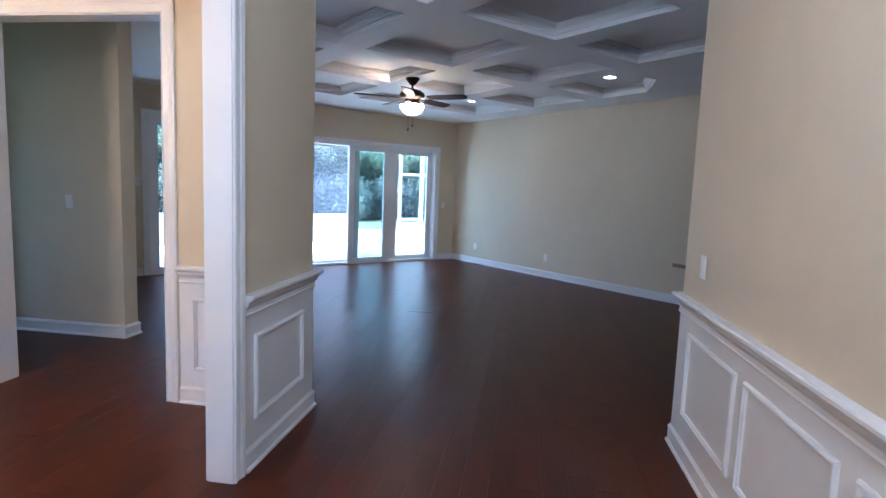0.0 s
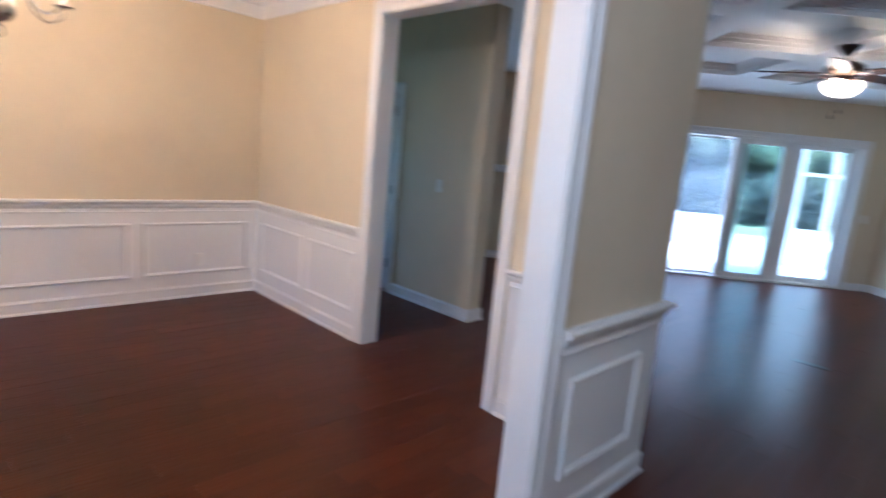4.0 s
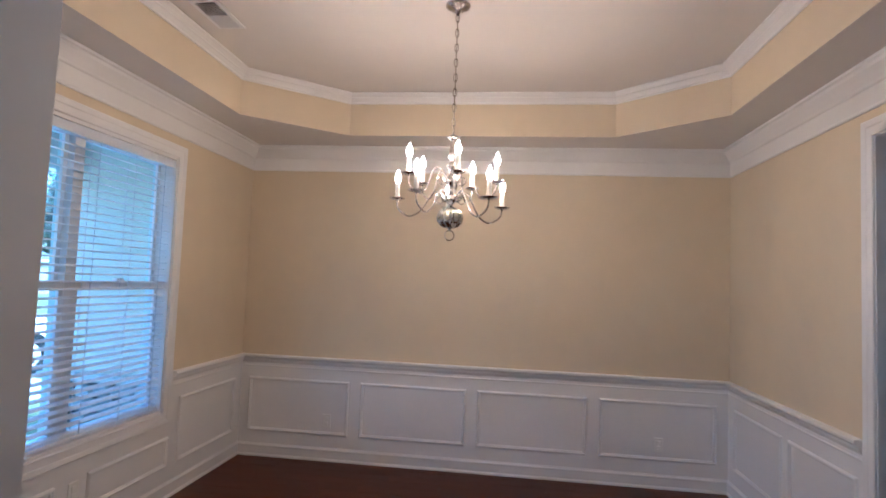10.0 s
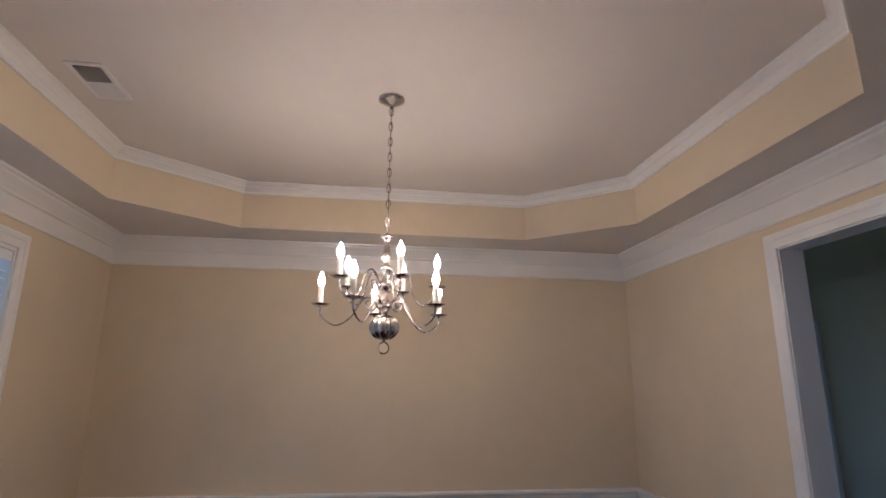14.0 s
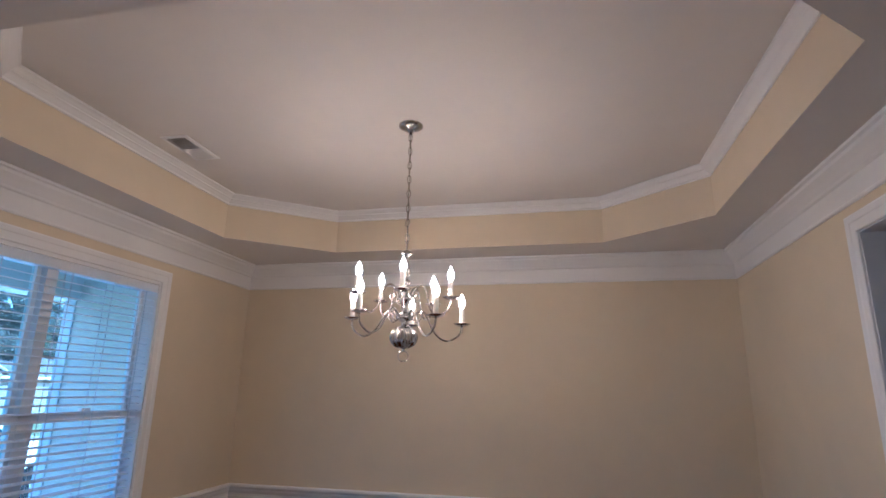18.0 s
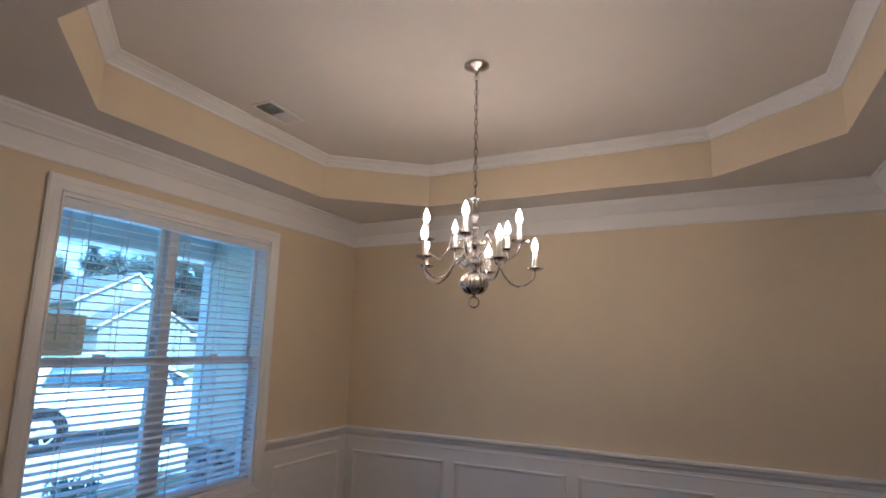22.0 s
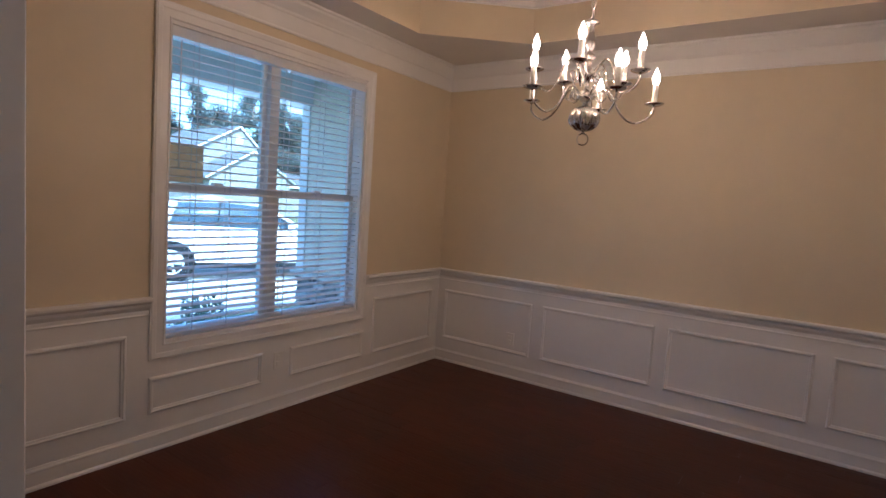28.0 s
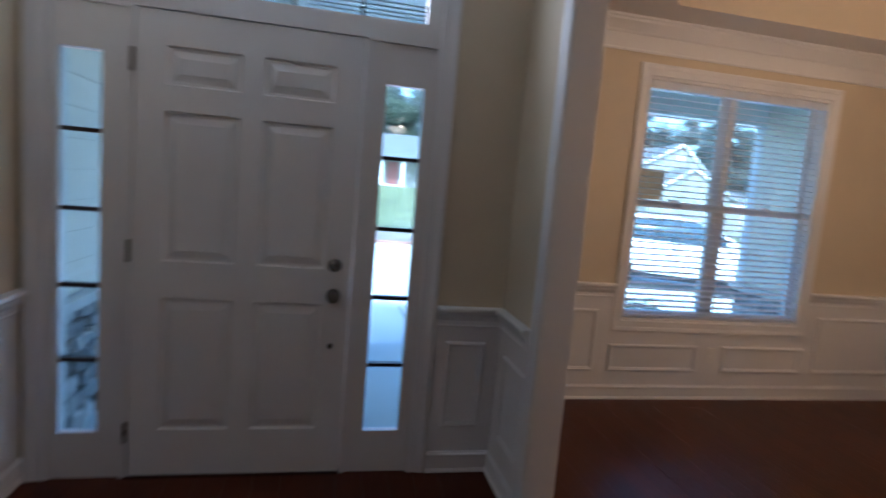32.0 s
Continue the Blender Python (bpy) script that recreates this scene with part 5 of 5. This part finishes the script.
def tree_model(seed, height, spread, leaf, n, size, label, pine=False):
    rnd = random.Random(seed)
    th = empty("tree", Matrix.Translation((0, 0, GZ)), label, "tree")
    bend = [Vector((rnd.uniform(-0.2, 0.2) * k, rnd.uniform(-0.2, 0.2) * k, height * 0.85 * k / 5)) for k in range(6)]
    trunk = tube(bmesh.new(), curve_pts(bend, 3), height * 0.017, 8, taper=lambda t: 1.1 - 0.8 * t)
    blobs = []
    for k in range(11 if not pine else 16):
        t = rnd.uniform(0.18 if not pine else 0.4, 0.98)
        base = bend[min(int(t * 5), 4)].lerp(bend[min(int(t * 5) + 1, 5)], t * 5 % 1)
        a, l = rnd.uniform(0, 6.28), spread * rnd.uniform(0.45, 1.0) * (1.1 - 0.75 * abs(t - 0.45))
        end = base + Vector((math.cos(a) * l, math.sin(a) * l, l * rnd.uniform(0.15, 0.6)))
        tube(trunk, [base, base.lerp(end, 0.5) + Vector((0, 0, 0.1 * l)), end], height * 0.006, 5, taper=lambda q: 1.1 - 0.85 * q)
        blobs += [(end, spread * rnd.uniform(0.2, 0.42)), (base.lerp(end, 0.6), spread * rnd.uniform(0.2, 0.36))]
    blobs.append((bend[5] + Vector((0, 0, height * 0.05)), spread * 0.34))
    part("trunk", trunk, BARK, th, "grey-brown trunk with limbs")
    bm = bmesh.new()
    leaf_cloud(bm, rnd, blobs, n, size)
    part("crown", bm, leaf, th, "uneven leafy crown")
    return th


kinds = [tree_model(1, 9.5, 3.1, LEAF, 9000, 0.14, "broad leafy tree behind the lawn"), tree_model(2, 11.5, 2.9, LEAF2, 9500, 0.14, "tall leafy tree at the wood's edge"), tree_model(3, 8.0, 2.8, LEAF, 8500, 0.13, "small rounded leafy tree by the wood"), tree_model(5, 13.0, 2.4, LEAF2, 8000, 0.12, "tall pine with a thin crown", True)]
spots = []
rt = random.Random(21)
for k in range(17):                       # wood behind the house
    u, v = 0.5 + k * 1.75 + rt.uniform(-0.6, 0.6), 27.0 + (k % 3) * 2.6 + rt.uniform(-1, 1)
    spots.append((*uv(u, v), k))
for k in range(40):                       # lower growth in front of it
    spots.append((*uv(0.0 + k * 0.72 + rt.uniform(-0.4, 0.4), 23.6 + (k % 2) * 1.6 + rt.uniform(-0.6, 0.6)), 90 + k))
for k in range(38):                       # trees beyond the houses across the street
    a = radians(-172 + k * 3.5 + rt.uniform(-1.5, 1.5))
    d = 50 + (k % 4) * 5 + rt.uniform(-2, 2)
    spots.append((4 + d * math.cos(a), 2 + d * math.sin(a), 30 + k))
for k in range(30):                       # denser edge of that wood
    a = radians(-152 + k * 1.9 + rt.uniform(-0.6, 0.6))
    d = 63 + (k % 2) * 4 + rt.uniform(-1.5, 1.5)
    spots.append((4 + d * math.cos(a), 2 + d * math.sin(a), 31 + 2 * (k % 20)))
for n, (x, y, k) in enumerate(spots):
    low = k >= 90
    base = kinds[2] if low else kinds[(k * 7 + n) % 4]
    sc = rt.uniform(0.42, 0.6) if low else rt.uniform(0.80, 1.06) if k >= 30 else rt.uniform(0.82, 1.25)
    t = copy_thing(base, pose(x, y, GZ - 0.05, 0, 0, rt.uniform(0, 360)) @ Matrix.Scale(sc, 4))
    t.scale = (sc, sc, sc * rt.uniform(0.92, 1.08))
for k in range(14):
    copy_thing(kinds[(k * 3) % 4], pose(-13 + k * 1.9 + rt.uniform(-0.5, 0.5), -61 - (k % 3) * 3, GZ + 1.3, 0, 0, 67 * k) @ Matrix.Scale(rt.uniform(1.1, 1.4), 4))
for x, y, sc in ((-24.5, -34.2, 0.72), (-27.1, -36.0, 0.8), (-25.3, -32.3, 0.66), (-29.5, -33.0, 0.7)):
    copy_thing(kinds[3], pose(x, y, GZ - 0.05, 0, 0, 40 * x) @ Matrix.Scale(sc, 4))
rw = random.Random(77)
blobs = [((*uv(rw.uniform(-3, 29), 29.5 + rw.uniform(-1.2, 2.5)), GZ + rw.uniform(0.3, 9.5) * (0.75 + 0.25 * math.sin(k))), rw.uniform(0.9, 1.9)) for k in range(330)]
bm = bmesh.new()
leaf_cloud(bm, rw, blobs, 60000, 0.17)
blobs = [((*uv(rw.uniform(-3, 29), 22.3 + rw.uniform(-0.8, 0.8)), GZ + rw.uniform(0.2, 1.7)), rw.uniform(0.6, 1.1)) for k in range(120)]
leaf_cloud(bm, rw, blobs, 60000, 0.075)
tagged(obj("woodland_foliage", bm, LEAF2, kind="stuff"), "dense blue-green woodland foliage behind the lawn", "foliage")
for b in kinds:
    x, y = uv(rt.uniform(-2, 26), 33)
    b.location = (x, y, GZ - 0.05)


def shrub(x, y, r, seed):
    rnd = random.Random(seed)
    th = empty("shrub", Matrix.Translation((x, y, GZ + 0.04)), "small dark green shrub by the porch", "shrub", "shrubs by the porch")
    st = bmesh.new()
    blobs = []
    for k in range(7):
        a = rnd.uniform(0, 6.28)
        e = Vector((math.cos(a) * r * 0.6, math.sin(a) * r * 0.6, r * rnd.uniform(0.5, 1.1)))
        tube(st, [(0, 0, 0), e * 0.5 + Vector((0, 0, 0.05)), e], 0.008, 5)
        blobs.append((e, r * 0.42))
    part("stems", st, BARK, th)
    bm = bmesh.new()
    leaf_cloud(bm, rnd, blobs, 170, 0.045)
    part("foliage", bm, LEAF, th)


for k, (x, y, r) in enumerate(((0.75, -1.95, 0.30), (1.25, -2.05, 0.30), (0.75, -2.75, 0.34), (2.05, -2.3, 0.24), (1.25, -3.1, 0.28), (0.2, -3.6, 0.34), (2.9, -2.2, 0.24), (1.9, -3.6, 0.24))):
    shrub(x, y, r, 40 + k)


# ---- parked car ----
def parked_car(m):
    """A white family SUV, length along x with its front at +x."""
    th = empty("car", m, "parked white sport utility car on the drive", "car")

    def hull(sections, material, name, label=""):
        bm = bmesh.new()
        rings = []
        for x, pts in sections:
            x = x if x > -1 else -1 + (x + 1) * 0.64
            if name != "body":
                pts = [(y, 1.02 + (z - 1.02) * 0.78) for y, z in pts]
            full = [(y, z) for y, z in pts] + [(-y, z) for y, z in pts[::-1]]
            rings.append([bm.verts.new((x, y, z)) for y, z in full])
        for a, b in zip(rings, rings[1:]):
            n = len(a)
            for k in range(n):
                bm.faces.new((a[k], a[(k + 1) % n], b[(k + 1) % n], b[k])).smooth = True
        bm.faces.new(rings[0])
        bm.faces.new(rings[-1][::-1])
        bmesh.ops.recalc_face_normals(bm, faces=list(bm.faces))
        return part(name, bm, material, th, label)

    def sec(w, z0, z1, sh=0.06):
        return [(w - 0.10, z0), (w - 0.01, z0 + 0.08), (w, (z0 + z1) / 2), (w - 0.02, z1 - 0.12), (w - sh, z1)]

    hull([(-2.38, sec(0.72, 0.42, 0.95)), (-2.30, sec(0.84, 0.30, 1.02)), (-1.9, sec(0.90, 0.26, 1.06)), (-0.9, sec(0.92, 0.26, 1.06)), (0.5, sec(0.92, 0.26, 1.04)), (0.95, sec(0.91, 0.26, 1.04)), (1.7, sec(0.90, 0.28, 0.98, 0.16)), (2.15, sec(0.84, 0.32, 0.88, 0.2)), (2.36, sec(0.70, 0.40, 0.74, 0.2))], CARW, "body", "glossy white body")
    hull([(-2.22, [(0.70, 1.02), (0.70, 1.04)]), (-2.05, [(0.80, 1.02), (0.66, 1.52)]), (-1.6, [(0.84, 1.02), (0.66, 1.66)]), (-0.4, [(0.85, 1.02), (0.68, 1.70)]), (0.25, [(0.84, 1.02), (0.67, 1.64)]), (0.62, [(0.84, 1.02), (0.66, 1.44)]), (1.15, [(0.82, 1.0), (0.80, 1.03)])], CARG, "glasshouse", "dark tinted windows")
    hull([(-2.10, [(0.62, 1.50), (0.62, 1.54)]), (-1.6, [(0.68, 1.63), (0.60, 1.70)]), (-0.4, [(0.70, 1.67), (0.62, 1.74)]), (0.25, [(0.69, 1.61), (0.61, 1.68)]), (0.45, [(0.66, 1.53), (0.60, 1.57)])], CARW, "roof", "white roof")
    for sd in (1, -1):
        for x0, z0, x1, z1 in ((-1.60, 1.03, -1.40, 1.62), (-0.62, 1.03, -0.56, 1.68), (0.55, 1.03, 0.30, 1.60), (1.10, 1.03, 0.36, 1.58)):
            z1 = 1.02 + (z1 - 1.02) * 0.78
            part("pillar", tube(bmesh.new(), [(x0, sd * 0.845, z0), ((x0 + x1) / 2, sd * 0.77, (z0 + z1) / 2), (x1, sd * 0.685, z1)], 0.10 if x0 < -1.5 else 0.016 if x0 == -0.62 else 0.035, 8), TYRE if x0 == -0.62 else CARW, th)
        part("mirror", boxed((0.72, sd * 0.9 - 0.06, 1.02), (0.86, sd * 0.9 + 0.1 * sd + 0.06, 1.16), 0.03), CARW, th)
        part("sill_trim", boxed((-1.05, sd * 0.90 - 0.02, 0.25), (1.0, sd * 0.90 + 0.02, 0.36), 0.01), TYRE, th, "black lower sill")
        part("roof_rail", tube(bmesh.new(), [(-1.3, sd * 0.62, 1.57), (-0.6, sd * 0.64, 1.62), (0.2, sd * 0.62, 1.56)], 0.014, 6), RIM, th)
        part("headlight", boxed((2.08, sd * 0.70 - 0.12, 0.68), (2.30, sd * 0.70 + 0.12, 0.82), 0.04), LAMPGLASS, th)
        part("taillight", boxed((-1.88, sd * 0.76 - 0.08, 0.80), (-1.76, sd * 0.76 + 0.08, 1.02), 0.03), REDP, th)
        for x in (-0.15, -1.0):
            part("door_handle", boxed((x - 0.09, sd * 0.915 - 0.012, 0.90), (x + 0.09, sd * 0.915 + 0.018, 0.93), 0.006), CARW, th)
        for x in (-1.42, 1.42):
            part("wheel_arch", lathe(bmesh.new(), [(0.405, -0.03), (0.41, 0.012), (0.40, 0.022), (0.37, 0.02), (0.30, -0.02)], 28, Matrix.Translation((x, sd * 0.905, 0.36)) @ Matrix.Rotation(radians(-90 * sd), 4, "X"), False), TYRE, th)
            wm = Matrix.Translation((x, sd * 0.80, 0.36)) @ Matrix.Rotation(radians(-90 * sd), 4, "X")
            wh = part("wheel", lathe(bmesh.new(), [(0.05, 0.06), (0.22, 0.06), (0.22, -0.1), (0.33, -0.1), (0.36, -0.06), (0.36, 0.09), (0.33, 0.125), (0.24, 0.13), (0.235, 0.11)], 32, wm, False), TYRE, th, "black tyre")
            rim = bmesh.new()
            lathe(rim, [(0.235, 0.115), (0.225, 0.128), (0.20, 0.10), (0.20, 0.02)], 32, wm, False)
            lathe(rim, [(0.06, 0.125), (0.05, 0.135), (0.001, 0.136)], 16, wm, False)
            for k in range(5):
                box(rim, (0.03, -0.03, 0.09), (0.22, 0.03, 0.122), 0.008, wm @ Matrix.Rotation(radians(72 * k), 4, "Z"))
            part("rim", rim, RIM, wh, "five-spoke silver rim")
    part("number_plate", boxed((-1.90, -0.16, 0.72), (-1.87, 0.16, 0.83), 0.004), PLATE, th)
    return th


CD = Vector((-0.90, 0.44, 0)).normalized()
parked_car(Matrix.Translation((-1.65 + CD.x * 1.42, -7.85 + CD.y * 1.42, GZ + 0.02)) @ Matrix.Rotation(math.atan2(CD.y, CD.x), 4, "Z"))


# ---- houses across the street ----
def far_house(m, label, main=None, wing=None, side=None, windows=(), red=False):
    """A single-storey house with its gable towards +y of its own frame."""
    th = empty("house", m, label, "house")

    def gable(x0, x1, y0, y1, eave, top, apex=None, over=0.35):
        cx = (x0 + x1) / 2 if apex is None else apex
        bm = bmesh.new()
        q = [(x0, 0), (x1, 0), (x1, eave), (cx, top), (x0, eave)]
        a, b = ([bm.verts.new((px, y, pz)) for px, pz in q] for y in (y1, y0))
        bm.faces.new(a)
        bm.faces.new(b[::-1])
        for k in range(5):
            bm.faces.new((a[k], b[k], b[(k + 1) % 5], a[(k + 1) % 5]))
        bmesh.ops.recalc_face_normals(bm, faces=list(bm.faces))
        part("wall", bm, FARSIDE, th)
        rf = bmesh.new()
        for sg, e in ((-1, x0), (1, x1)):
            sl = (top - eave) / abs(cx - e)
            lo = [(e + sg * over, eave - sl * over + 0.05), (cx, top + 0.05), (cx, top + 0.2), (e + sg * over, eave - sl * over + 0.2)]
            a, b = ([rf.verts.new((px, y, pz)) for px, pz in lo] for y in (y1 + 0.14, y0 - over))
            rf.faces.new(a)
            rf.faces.new(b[::-1])
            for k in range(4):
                rf.faces.new((a[k], b[k], b[(k + 1) % 4], a[(k + 1) % 4]))
        bmesh.ops.recalc_face_normals(rf, faces=list(rf.faces))
        roof = part("roof", rf, ROOF, th, "grey shingle roof")
        for sg, e in ((-1, x0), (1, x1)):
            sl = (top - eave) / abs(cx - e)
            part("rake_board", tube(bmesh.new(), [(e + sg * over, y1 + 0.17, eave - sl * over + 0.10), (cx, y1 + 0.17, top + 0.10)], 0.075, 4), VINYL, roof, "white rake board")
        z = 0.5
        while z < eave:
            part("lap_line", boxed((x0, y1, z), (x1, y1 + 0.012, z + 0.03)), FARSIDE, th)
            z += 0.45

    def long_body(x0, x1, y0, y1, eave, top, over=0.35):
        cy = (y0 + y1) / 2
        bm = bmesh.new()
        q = [(y0, 0), (y1, 0), (y1, eave), (cy, top), (y0, eave)]
        a, b = ([bm.verts.new((x, py, pz)) for py, pz in q] for x in (x1, x0))
        bm.faces.new(a)
        bm.faces.new(b[::-1])
        for k in range(5):
            bm.faces.new((a[k], b[k], b[(k + 1) % 5], a[(k + 1) % 5]))
        bmesh.ops.recalc_face_normals(bm, faces=list(bm.faces))
        part("wall", bm, FARSIDE, th)
        sl = (top - eave) / (cy - y0)
        rf = bmesh.new()
        for sg, e in ((-1, y0), (1, y1)):
            lo = [(e + sg * over, eave - sl * over + 0.05), (cy, top + 0.05), (cy, top + 0.2), (e + sg * over, eave - sl * over + 0.2)]
            a, b = ([rf.verts.new((x, py, pz)) for py, pz in lo] for x in (x1 + over, x0))
            rf.faces.new(a)
            rf.faces.new(b[::-1])
            for k in range(4):
                rf.faces.new((a[k], b[k], b[(k + 1) % 4], a[(k + 1) % 4]))
        bmesh.ops.recalc_face_normals(rf, faces=list(rf.faces))
        part("roof", rf, ROOF, th, "grey shingle roof")
        part("gutter", boxed((x0, y1 + over, eave - sl * over + 0.02), (x1 + over, y1 + over + 0.1, eave - sl * over + 0.16), 0.02), VINYL, th, "white gutter")

    for body, build in ((side, long_body), (main, gable), (wing, gable)):
        if body:
            build(*body)
    for x, y, z in windows:
        win = part("window", boxed((x - 0.5, y - 0.02, z), (x + 0.5, y + 0.06, z + 1.4), 0.02), VINYL, th, "white framed window")
        part("pane", boxed((x - 0.41, y + 0.05, z + 0.1), (x + 0.41, y + 0.075, z + 1.3)), DARKW, win)
    if red:
        for x in (-2.3, -0.9, 1.0, 2.4):
            part("porch_column", boxed((x - 0.12, 1.3, 0), (x + 0.12, 1.55, 2.3), 0.02), VINYL, th)
        part("porch_roof", boxed((-2.9, -0.1, 2.3), (3.0, 1.8, 2.5), 0.03), VINYL, th)
        dr = part("front_door", boxed((-0.5, -0.02, 0.1), (0.5, 0.07, 2.2), 0.02), REDP, th, "red front door")
        part("step", boxed((-1.2, 0.1, -0.1), (1.2, 1.6, 0.12), 0.02), CONC, th)
    if main:
        part("gable_vent", boxed((-0.25, -0.02, main[5] - 1.1), (0.25, 0.04, main[5] - 0.6), 0.03), VINYL, th)
    return th


def facing(x, y):
    """A house front that looks at the porch."""
    return Matrix.Translation((x, y, GZ)) @ Matrix.Rotation(math.atan2(2.9 - y, 4.2 - x) - math.pi / 2, 4, "Z")


far_house(facing(-19.49, -31.7) @ Matrix.Rotation(radians(28), 4, "Z"), "pale neighbouring house with grey gables", main=(-2.1, 3.5, -10, 0, 4.16, 6.15, 0.0), wing=(-2.3, 3.5, -1, 3.0, 2.55, 4.3, 0.6), side=(-11.0, -1.5, -6.0, 1.0, 2.3, 3.6), windows=((2.75, 0.0, 0.9), (-5.0, 1.0, 0.7)))
far_house(Matrix.Translation((0, 0, 1.55)) @ facing(-0.6, -47.0), "white neighbouring house with a red front door", side=(-10.0, 9.0, -9.0, 0.0, 2.5, 4.9), windows=((-4.2, 0.0, 0.9), (4.4, 0.0, 0.9)), red=True)
far_house(facing(-40.0, -24.0), "pale neighbouring house farther down the street", main=(-6.0, 6.0, -10, 0, 3.0, 5.6), windows=((-3.5, 0.0, 0.9), (3.4, 0.0, 0.9)))

# ---- paper label left on the window glass ----
label_1 = empty("window_label", Matrix.Translation((2.455, -0.131, 1.497)), "tan paper label stuck on the window glass", "label")
part("paper", boxed((-0.112, 0, 0), (0.13, 0.0012, 0.222)), PAPER, label_1)

# ---- behind the house ----
pad("patio", [uv(4.5, GV + 0.17), uv(4.5, 9.6), uv(14.5, 9.6), uv(14.5, GV + 0.17)], GZ - 0.1, -0.05, CONC, "pale concrete patio slab", "patio")
pad("graded_soil", [uv(-12, 9.7), uv(-12, 16.6), uv(34, 16.6), uv(34, 9.7)], GZ - 0.1, GZ + 0.02, SAND, "pale graded soil behind the patio", "ground")
pad("patio_ceiling", [uv(4.5, GV + 0.17), uv(4.5, 8.35), uv(14.5, 8.35), uv(14.5, GV + 0.17)], 2.66, 2.78, VINYL, "white patio ceiling", "ceiling")
pad("low_wall", [uv(-10, 12.8), uv(-10, 13.0), uv(12.3, 13.0), uv(12.3, 12.8)], GZ - 0.1, 0.50, VINYL, "low white wall beyond the patio", "wall")
screen = empty("screen_frame", Matrix.Translation((*uv(11.4, 8.2), -0.05)) @ Matrix.Rotation(radians(45), 4, "Z"), "white aluminium screen porch frame", "screen")
for a, b, c, e in ((-0.11, -0.05, 0, 2.7), (0.50, 0.58, 0, 2.7), (1.7, 1.76, 0, 2.7), (-0.05, 0.50, 1.74, 1.80), (0.58, 1.7, 1.74, 1.80), (-0.05, 0.50, 0.0, 0.34), (0.58, 1.7, 0.0, 0.34), (-0.05, 0.50, 0.66, 0.72), (-0.11, 1.76, 2.7, 2.78)):
    part("rail" if b - a > 0.2 else "post", boxed((a, -0.03, c), (b, 0.03, e), 0.004), VINYL, screen)
